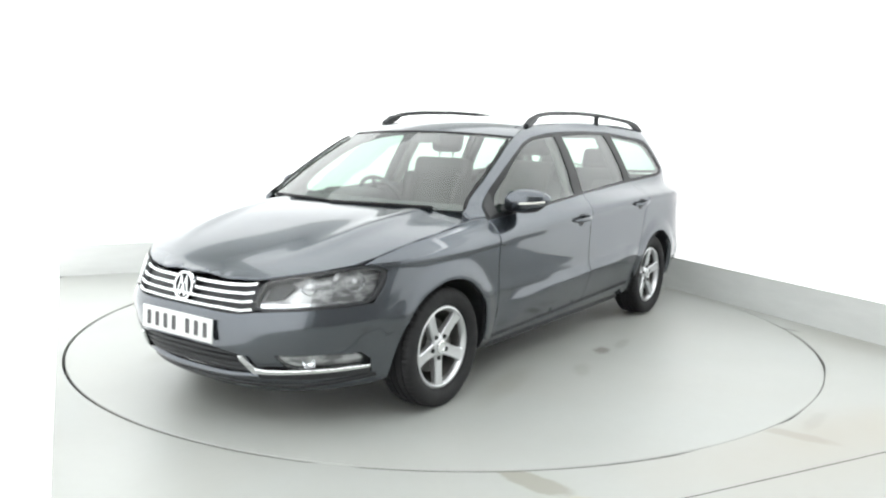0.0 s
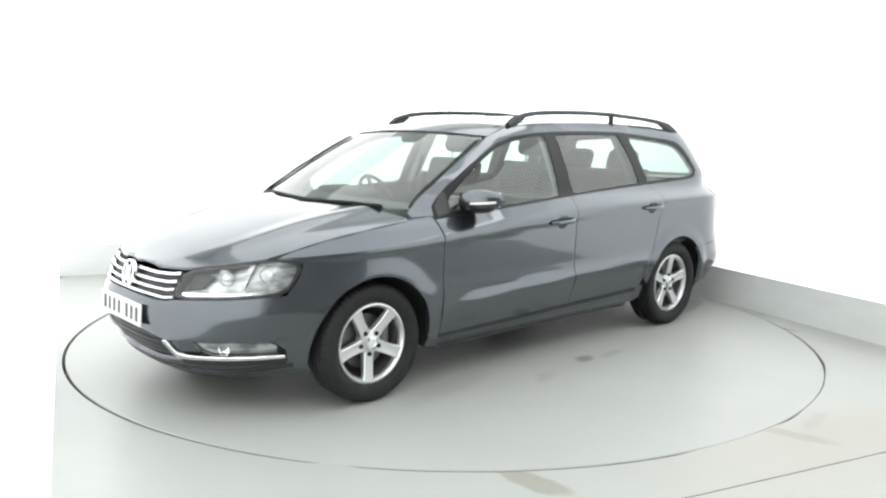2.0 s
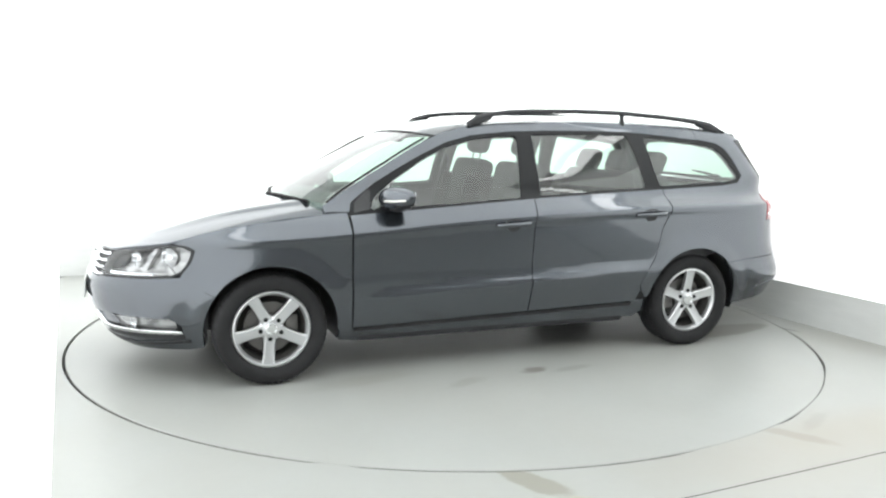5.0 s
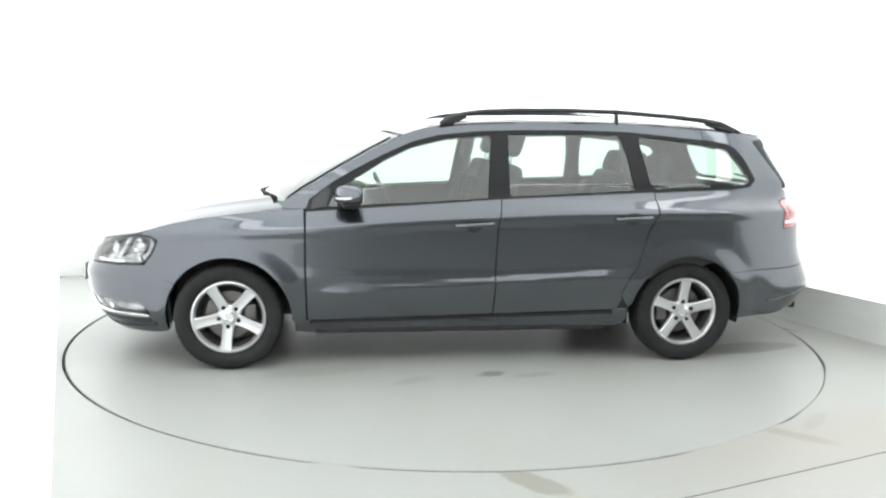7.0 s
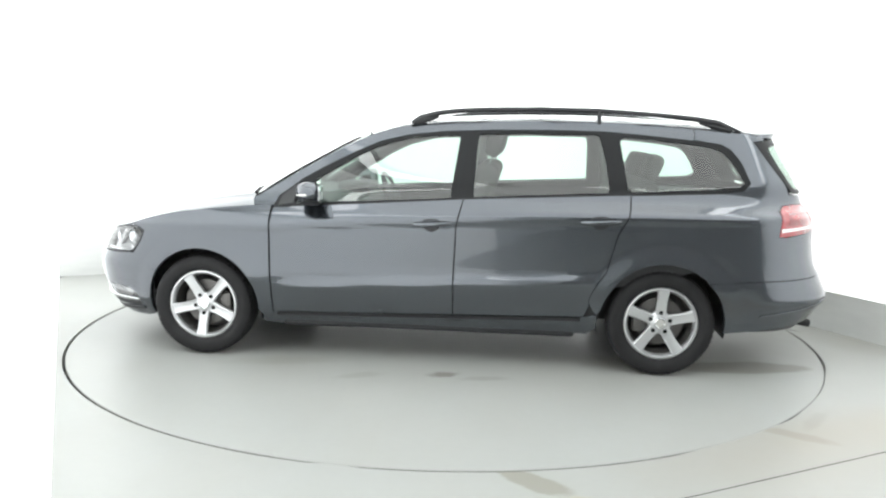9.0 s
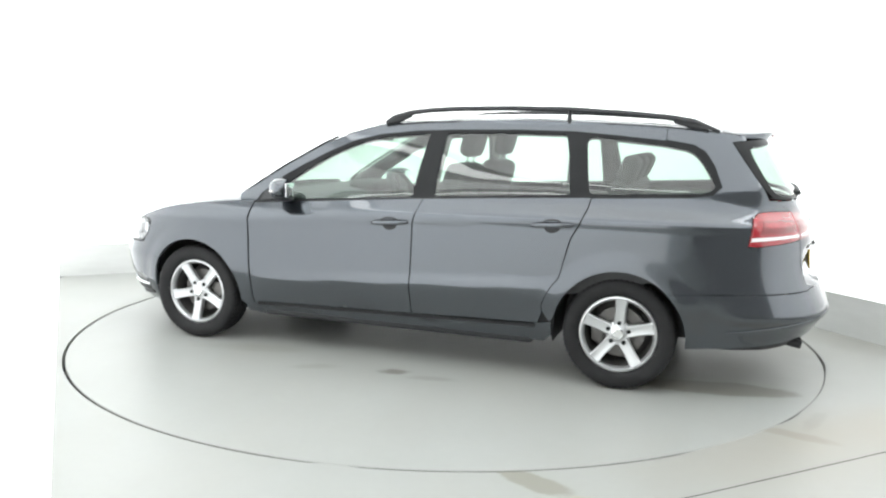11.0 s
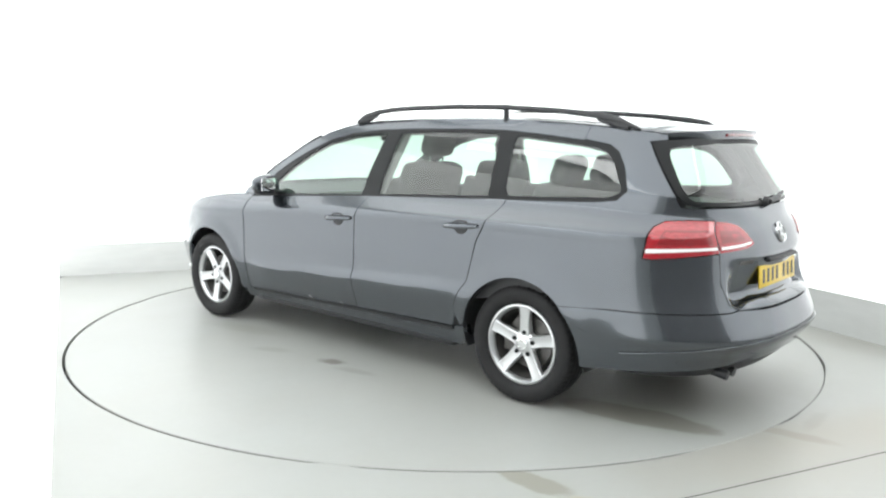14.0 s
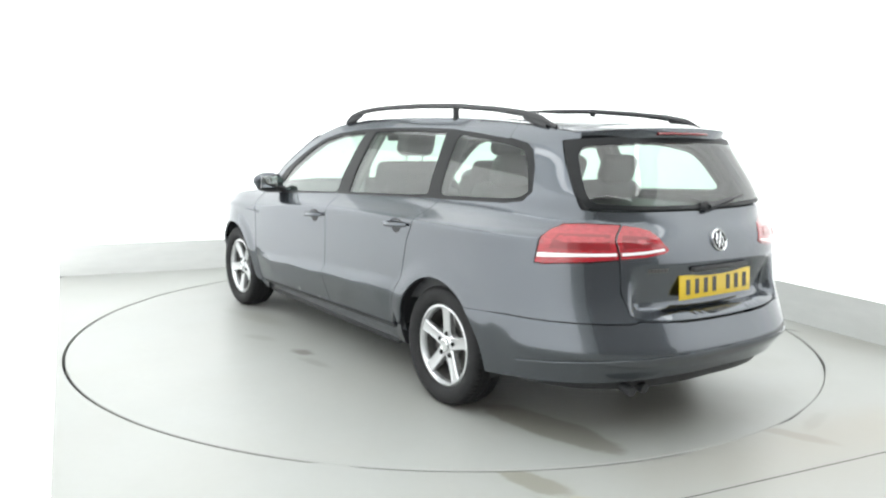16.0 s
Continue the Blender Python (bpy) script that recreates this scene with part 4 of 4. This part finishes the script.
# ---- wheels ----
def wheel_meshes():
    """Rim with five broad spokes, tyre, disc, cap and bolts; the outer face points along +y."""
    bm = bmesh.new()
    lathe([(0.190, 0.070), (0.197, 0.080), (0.206, 0.078), (0.212, 0.070), (0.212, 0.055), (0.200, 0.044), (0.184, 0.044), (0.184, 0.060)], 72, bm=bm, close=True)
    lathe([(0.0, 0.062), (0.030, 0.062), (0.052, 0.056), (0.066, 0.046), (0.066, 0.015), (0.0, 0.015)], 40, bm=bm)
    for k in range(5):
        turn = Matrix.Rotation(2 * math.pi * k / 5, 4, "Y")
        rows = []
        for r, w, y, d in ((0.038, 0.030, 0.058, 0.030), (0.065, 0.031, 0.058, 0.034), (0.10, 0.029, 0.062, 0.034), (0.14, 0.029, 0.067, 0.03), (0.175, 0.032, 0.072, 0.026), (0.196, 0.037, 0.076, 0.02)):
            rows.append([bm.verts.new(turn @ Vector(p)) for p in ((r, y - d, -w), (r, y - 0.006, -w), (r, y, -w * 0.80), (r, y - 0.004, 0), (r, y, w * 0.80), (r, y - 0.006, w), (r, y - d, w))])
        for p, q in zip(rows, rows[1:]):
            for i in range(6):
                bm.faces.new((p[i], p[i + 1], q[i + 1], q[i]))
            bm.faces.new((p[6], p[0], q[0], q[6]))
        bm.faces.new(rows[-1])
    bmesh.ops.recalc_face_normals(bm, faces=bm.faces)
    ty = lathe([(0.205, 0.060), (0.214, 0.082), (0.235, 0.096), (0.262, 0.100), (0.285, 0.094), (0.298, 0.084), (0.302, 0.070), (0.304, 0.056), (0.297, 0.054), (0.297, 0.048), (0.305, 0.046), (0.306, 0.020),
                (0.298, 0.018), (0.298, 0.010), (0.306, 0.008), (0.306, -0.014), (0.298, -0.016), (0.298, -0.024), (0.306, -0.026), (0.304, -0.060), (0.300, -0.078), (0.285, -0.094), (0.245, -0.100), (0.205, -0.08)], 180)
    for v in ty.verts:
        r = math.hypot(v.co.x, v.co.z)
        k = int(round((math.degrees(math.atan2(v.co.z, v.co.x)) % 360) / 2.0)) % 180
        if r > 0.29 and abs(v.co.y) > 0.045 and k % 3 == 0:
            v.co.x *= (r - 0.006) / r
            v.co.z *= (r - 0.006) / r
    di = lathe([(0.0, 0.005), (0.075, 0.005), (0.078, 0.0), (0.138, 0.0), (0.138, -0.022), (0.0, -0.022)], 48)
    ca = lathe([(0.0, 0.069), (0.024, 0.069), (0.026, 0.072), (0.032, 0.070), (0.034, 0.058), (0.0, 0.058)], 32)
    bo = lathe([(0.0, 0.064), (0.010, 0.063), (0.012, 0.058), (0.012, 0.048), (0.0, 0.048)], 12)
    cal = bmesh.new()
    box(cal, (0.07, 0.06, 0.13), Matrix.Translation((0.115, -0.01, 0.0)), 0.012, 2)
    ba = lathe([(0.200, 0.050), (0.188, 0.02), (0.180, -0.09), (0.0, -0.09), (0.0, -0.084), (0.172, -0.084), (0.176, 0.02), (0.186, 0.050)], 48, close=True)
    return bm, ty, di, ca, bo, cal, ba


W_RIM, W_TYRE, W_DISC, W_CAP, W_BOLT, W_CAL, W_BARREL = [part(n, b, m).data for n, b, m in zip(("rim_mesh", "tyre_mesh", "disc_mesh", "cap_mesh", "bolt_mesh", "caliper_mesh", "barrel_mesh"), wheel_meshes(), (M_ALLOY, M_RUBBER, M_DISC, M_CHROME, M_GLOSS, M_DISC, M_BARREL))]
for n in ("rim_mesh", "tyre_mesh", "disc_mesh", "cap_mesh", "bolt_mesh", "caliper_mesh", "barrel_mesh"):
    bpy.data.objects.remove(bpy.data.objects[n])
for x, s, spin in ((WHEEL_X, 1, 84), (WHEEL_X, -1, 60), (-WHEEL_X, 1, 266.5), (-WHEEL_X, -1, 20)):
    w = part("wheel", W_RIM, M_ALLOY, car, "silver five-spoke alloy wheel")
    w.matrix_basis = Matrix.Translation((x, s * 0.775, 0.306)) @ Matrix.Rotation(0 if s > 0 else math.pi, 4, "Z") @ Matrix.Rotation(radians(spin), 4, "Y")
    part("tyre", W_TYRE, M_RUBBER, w, "black road tyre")
    part("brake_disc", W_DISC, M_DISC, w)
    part("rim_barrel", W_BARREL, M_BARREL, w, "inner rim, coloured dark for the shade between the spokes")
    part("centre_cap", W_CAP, M_CHROME, w)
    c = part("caliper", W_CAL, M_DISC, w)
    c.matrix_basis = Matrix.Rotation(radians(-spin + (180 if x > 0 else 0)), 4, "Y")
    for k in range(5):
        b = part("wheel_bolt", W_BOLT, M_GLOSS, w)
        a = 2 * math.pi * k / 5
        b.matrix_basis = Matrix.Translation((0.058 * math.cos(a), 0, -0.058 * math.sin(a)))
    # the arch's lining
    lin = bmesh.new()
    pts = arc(x, WHEEL_Z, ARCH + 0.012, -12, 192, 30)
    outer_ = [lin.verts.new((p[0], s * (side(p[0], p[1]).y - 0.012), p[1])) for p in pts]
    inner_ = [lin.verts.new((p[0], s * 0.45, p[1])) for p in pts]
    for i in range(30):
        lin.faces.new((outer_[i], outer_[i + 1], inner_[i + 1], inner_[i]))
    lin.faces.new(inner_)
    part("arch_lining", lin, M_BLACK, car)

# ---- mirrors, handles, rails, wipers ----
def mirror_shell(s):
    bm = bmesh.new()
    rings = []
    for k, (y, cx, rx, cz, rz) in enumerate(((0.800, 0.690, 0.044, 0.985, 0.034), (0.828, 0.684, 0.078, 0.996, 0.056), (0.880, 0.676, 0.088, 1.003, 0.066), (0.935, 0.664, 0.084, 1.007, 0.062), (0.975, 0.652, 0.072, 1.008, 0.052), (1.005, 0.640, 0.052, 1.009, 0.038), (1.024, 0.630, 0.030, 1.012, 0.022), (1.032, 0.625, 0.010, 1.014, 0.008))):
        ring = []
        for j in range(24):
            a = 2 * math.pi * j / 24
            c, d = math.cos(a), math.sin(a)
            px = cx + rx * (abs(c) ** 0.7) * (1 if c > 0 else -0.62)
            pz = cz + rz * (abs(d) ** 0.8) * (1 if d > 0 else -1)
            ring.append(bm.verts.new((px, s * y, pz)))
        rings.append(ring)
    for p, q in zip(rings, rings[1:]):
        for j in range(24):
            bm.faces.new((p[j], p[(j + 1) % 24], q[(j + 1) % 24], q[j]))
    bm.faces.new(rings[0])
    bm.faces.new(rings[-1])
    bmesh.ops.recalc_face_normals(bm, faces=bm.faces)
    return bm


for s in (1, -1):
    mirror = part("door_mirror", mirror_shell(s), M_PAINT, car, "grey door mirror with indicator strip")
    part("mirror_foot", tube([(0.70, s * 0.77, 0.945), (0.675, s * 0.82, 0.955), (0.66, s * 0.875, 0.965)], [0.05, 0.04, 0.035], [0.022, 0.02, 0.025]), M_BLACK, mirror)
    part("lower_shell", tube([(0.668, s * 0.845, 0.948), (0.668, s * 0.90, 0.945), (0.660, s * 0.96, 0.955), (0.645, s * 1.0, 0.975)], [0.045, 0.055, 0.05, 0.02], [0.014, 0.016, 0.016, 0.01]), M_BLACK, mirror)
    part("mirror_glass", boxed((0.006, 0.120, 0.080), Matrix.Translation((0.608, s * 0.930, 1.006)) @ Matrix.Rotation(radians(s * 6), 4, "Z"), 0.002), M_MIRROR, mirror)
    part("indicator", tube([(0.752, s * 0.91, 0.990), (0.738, s * 0.95, 0.992), (0.708, s * 0.99, 0.995), (0.668, s * 1.019, 1.000)], 0.006, 0.006), M_AMBER, mirror, "clear indicator strip")
    part("mirror_corner", skin("mirror_corner", [(0.895, 0.918), (0.885, 0.972), (0.80, 1.045), (0.785, 1.03), (0.805, 0.935)], side, lift=0.001, thick=0.01, mirror=s < 0), M_BLACK, front_doors[0 if s > 0 else 1])
    for doors, x0, x1, z0, z1 in ((front_doors, 0.075, -0.145, 0.838, 0.850), (rear_doors, -0.878, -1.098, 0.878, 0.890)):
        door = doors[0 if s > 0 else 1]
        # flat black patch paints the shade of the recess behind the handle
        cup = [tuple(q) for q in soft_corners([(x0 - 0.035, z0 + 0.030), (x1 + 0.055, z1 + 0.030), (x1 + 0.065, z1 - 0.038), (x0 - 0.085, z0 - 0.046)], 2)]
        part("handle_cup_shade", skin("handle_cup_shade", cup, side, lift=0.001, thick=0.002, mirror=s < 0), M_BLACK, door)
        path = []
        for k in range(9):
            t = k / 8
            p = side(x0 + (x1 - x0) * t, z0 + (z1 - z0) * t)
            out_ = 0.006 + 0.030 * math.sin(math.pi * t) ** 0.5
            path.append((p.x, s * (p.y + out_), p.z))
        part("handle", tube(path, [0.007, 0.010, 0.011, 0.011, 0.011, 0.011, 0.011, 0.010, 0.007], [0.009, 0.012, 0.013, 0.013, 0.013, 0.013, 0.013, 0.012, 0.009]), M_PAINT, door)
    RAIL = [(0.13, 1.415), (0.075, 1.452), (-0.03, 1.482), (-0.15, 1.497), (-0.30, 1.506), (-0.64, 1.514), (-0.98, 1.511), (-1.33, 1.491), (-1.55, 1.470), (-1.67, 1.447), (-1.80, 1.402)]
    rail_y = lambda x: side(x, edge_z(x)).y - 0.002
    rr = part("roof_rail", tube([(x, s * rail_y(x), z - 0.003) for x, z in RAIL], [0.020, 0.018, 0.017, 0.017, 0.017, 0.017, 0.017, 0.017, 0.017, 0.019, 0.011], [0.018, 0.020, 0.016, 0.015, 0.015, 0.015, 0.015, 0.015, 0.017, 0.020, 0.006], 12), M_BLACK, car, "black roof rail")
    for foot in ([(0.13, 1.410), (0.06, 1.436), (-0.03, 1.458)], [(-1.745, 1.405), (-1.66, 1.430), (-1.56, 1.446)]):
        part("rail_foot", tube([(x, s * rail_y(x), z) for x, z in foot], [0.018, 0.017, 0.006], [0.012, 0.024, 0.008]), M_BLACK, rr)
    part("rail_post", tube([(-0.985, s * rail_y(-0.985), 1.43), (-0.982, s * rail_y(-0.98), 1.505)], 0.020, 0.013), M_BLACK, rr)
    part("roof_channel", tube([(x, s * (side(x, edge_z(x)).y - 0.055), edge_z(x) + 0.008) for x in (0.2, 0.0, -0.3, -0.7, -1.1, -1.5, -1.75)], 0.006, 0.004, 6), M_BLACK, car)

for y0, y1, x0, x1 in ((-0.62, 0.02, 0.99, 1.17), (-0.05, 0.55, 1.13, 1.03)):
    a, b = screen_at(y0 / 0.70, 0.026) - Vector((0.0, 0, 0.004)), screen_at(y1 / 0.70, 0.030) - Vector((0.0, 0, 0.004))
    arm = part("wiper", tube([a + Vector((0.022, 0.03, 0.006)), (a + b) / 2 + Vector((0.040, 0, 0.012)), b + Vector((0.020, 0, 0.010))], [0.012, 0.010, 0.006], [0.009, 0.008, 0.005]), M_RUBBER, car, "black windscreen wiper")
    part("wiper_blade", tube([a + Vector((0.014, 0.06, 0.000)), (a + b) / 2 + Vector((0.022, 0, 0.004)), b + Vector((0.010, 0.0, 0.004))], 0.008, 0.009), M_RUBBER, arm)
for s in (1, -1):
    part("screen_seal", tube([screen_at(s * 0.99, 0.02 + 0.91 * k / 12) + Vector((0.010, s * 0.004, 0.007)) for k in range(13)], 0.010, 0.007, 8), M_RUBBER, car, "black rubber seal beside the windscreen")
p0, p1 = tail(PI / 2, 1.052), tail(1.93, 1.085)
wiper = part("rear_wiper", tube([p0 + Vector((-0.018, 0, 0)), p0 + Vector((-0.022, -0.06, 0.008)), (p0 + p1) / 2 + Vector((-0.036, 0, 0.01)), p1 + Vector((-0.024, 0, 0.01))], [0.026, 0.018, 0.013, 0.007], [0.016, 0.014, 0.010, 0.006]), M_BLACK, car, "black rear wiper")
part("wiper_cap", lathe([(0.0, 0.028), (0.020, 0.026), (0.026, 0.012), (0.028, 0.0)], 20, Matrix.Translation(p0) @ Matrix.Rotation(radians(90), 4, "Z")), M_BLACK, wiper)

# ---- underside and cabin ----
under = bmesh.new()
box(under, (3.9, 0.9, 0.10), Matrix.Translation((-0.1, 0, 0.27)), 0.03)
box(under, (1.75, 1.62, 0.08), Matrix.Translation((0.0, 0, 0.23)), 0.02)
box(under, (0.50, 0.9, 0.30), Matrix.Translation((1.80, 0, 0.42)), 0.05)
box(under, (0.50, 0.9, 0.22), Matrix.Translation((-1.95, 0, 0.44)), 0.05)
part("underbody", under, M_BLACK, car, "dark underbody")
for x in (WHEEL_X, -WHEEL_X):
    part("axle", tube([(x, -0.72, 0.30), (x, 0.72, 0.30)], 0.035), M_BLACK, car)
part("cabin_floor", boxed((1.9, 1.5, 0.06), Matrix.Translation((0.0, 0, 0.37)), 0.01), M_TRIM, car)
part("boot_floor", boxed((0.90, 0.88, 0.06), Matrix.Translation((-1.62, 0, 0.66)), 0.01), M_TRIM, car)
part("load_cover", boxed((0.56, 0.96, 0.02), Matrix.Translation((-1.62, 0, 1.00)), 0.006), M_TRIM, car, "dark load cover behind the rear bench")
dash = bmesh.new()
box(dash, (0.50, 1.36, 0.30), Matrix.Translation((0.76, 0, 0.80)) @ Matrix.Rotation(radians(-8), 4, "Y"), 0.07, 4)
box(dash, (0.30, 0.30, 0.45), Matrix.Translation((0.52, 0, 0.58)) @ Matrix.Rotation(radians(18), 4, "Y"), 0.03)
box(dash, (0.24, 0.36, 0.07), Matrix.Translation((0.66, -0.37, 0.965)), 0.03, 3)
part("dashboard", dash, M_TRIM, car, "dark plastic dashboard")
wheel_m = Matrix.Translation((0.40, -0.37, 0.90)) @ Matrix.Rotation(radians(-65), 4, "Y")
sw = lathe([(0.178 + 0.014 * math.cos(t), 0.014 * math.sin(t)) for t in (2 * math.pi * i / 8 for i in range(8))], 40, wheel_m @ Matrix.Rotation(radians(90), 4, "X"), close=True)
for a in (0, 180, 270):
    box(sw, (0.16, 0.035, 0.018), wheel_m @ Matrix.Rotation(radians(a + 90), 4, "Z") @ Matrix.Translation((0.09, 0, -0.01)), 0.006, 1)
box(sw, (0.13, 0.15, 0.05), wheel_m @ Matrix.Translation((0, 0, -0.01)), 0.02)
part("steering_wheel", sw, M_TRIM, car, "black steering wheel")
part("inside_mirror", boxed((0.03, 0.22, 0.06), Matrix.Translation((0.40, 0, 1.325)) @ Matrix.Rotation(radians(10), 4, "Y"), 0.012), M_TRIM, car)


def seat(name, x, y, width, rests, back_h=0.60, lean=-17, rise=0.13):
    bm = boxed((0.52, width, 0.16), Matrix.Translation((x + 0.02, y, 0.56)) @ Matrix.Rotation(radians(-6), 4, "Y"), 0.05, 3)
    ob = part(name, bm, M_CLOTH, car, "dark grey cloth seat")
    turn = Matrix.Translation((x - 0.24, y, 0.60)) @ Matrix.Rotation(radians(lean), 4, "Y")
    b = boxed((0.14, width * 0.96, back_h), turn @ Matrix.Translation((0, 0, back_h / 2)), 0.05, 3)
    for s in (-1, 1):
        box(b, (0.20, width * 0.14, back_h * 0.72), turn @ Matrix.Translation((0.04, s * width * 0.42, back_h * 0.42)), 0.04, 2)
    part("backrest", b, M_CLOTH, ob)
    for dy, w in rests:
        part("headrest", boxed((0.10, w, 0.17), turn @ Matrix.Translation((0.01, dy, back_h + rise)), 0.045, 4), M_CLOTH, ob)
        for s in (-1, 1):
            part("headrest_stem", tube([turn @ Vector((0, dy + s * 0.06, back_h - 0.02)), turn @ Vector((0, dy + s * 0.06, back_h + 0.08))], 0.006), M_CHROME, ob)


seat("front_seat", 0.08, 0.37, 0.50, [(0.0, 0.25)])
seat("front_seat", 0.08, -0.37, 0.50, [(0.0, 0.25)])
seat("rear_bench", -0.86, 0.0, 1.26, [(-0.40, 0.25), (0.0, 0.22), (0.40, 0.25)], 0.54, -22, 0.075)
for s in (1, -1):
    for b0, b1, w in (((-0.21, 0.99), (-0.245, 1.38), 0.045), ((-1.06, 1.03), (-1.045, 1.37), 0.05)):
        p, q = side(*b0), side(*b1)
        part("pillar_trim", tube([(p.x, s * (p.y - 0.075), p.z), ((p.x + q.x) / 2, s * ((p.y + q.y) / 2 - 0.07), (p.z + q.z) / 2), (q.x, s * (q.y - 0.075), q.z)], w, 0.03), M_LINING if b0[0] > -0.5 else M_TRIM, car, "cabin pillar lining")
    belt = [side(-0.20, 0.95), side(-0.225, 1.25)]
    part("seat_belt", tube([(belt[1].x - 0.01, s * (belt[1].y - 0.075), 1.27), (-0.12, s * 0.60, 0.95), (-0.1, s * 0.58, 0.65)], 0.003, 0.022), M_CLOTH, car)
    part("door_card", skin("door_card", [(0.88, 0.40), (0.88, 0.88), (0.3, 0.93), (-0.3, 0.96), (-1.1, 1.0), (-1.9, 1.03), (-1.9, 0.7), (-0.9, 0.45)], side, step=0.09, lift=-0.07, thick=0.0, mirror=s < 0), M_TRIM, car)
    part("cabin_pillar", tube([(pillar(v).x - 0.03, s * (pillar(v).y - 0.035), pillar(v).z - 0.02) for v in (0.0, 0.25, 0.5, 0.75, 1.0)], 0.030, 0.034), M_TRIM, car, "dark windscreen pillar lining")


# ---- the table turns and carries the car ----
def motions():
    table_rows, car_rows = [], []
    for t, a in TURN:
        turn = Matrix.Rotation(radians(a), 4, "Z")
        table_rows.append((t, turn))
        car_rows.append((t, turn @ Matrix.Translation((CAR_X, CAR_Y, 0.0))))
    walk(turntable, table_rows)
    walk(car, car_rows)


motions()
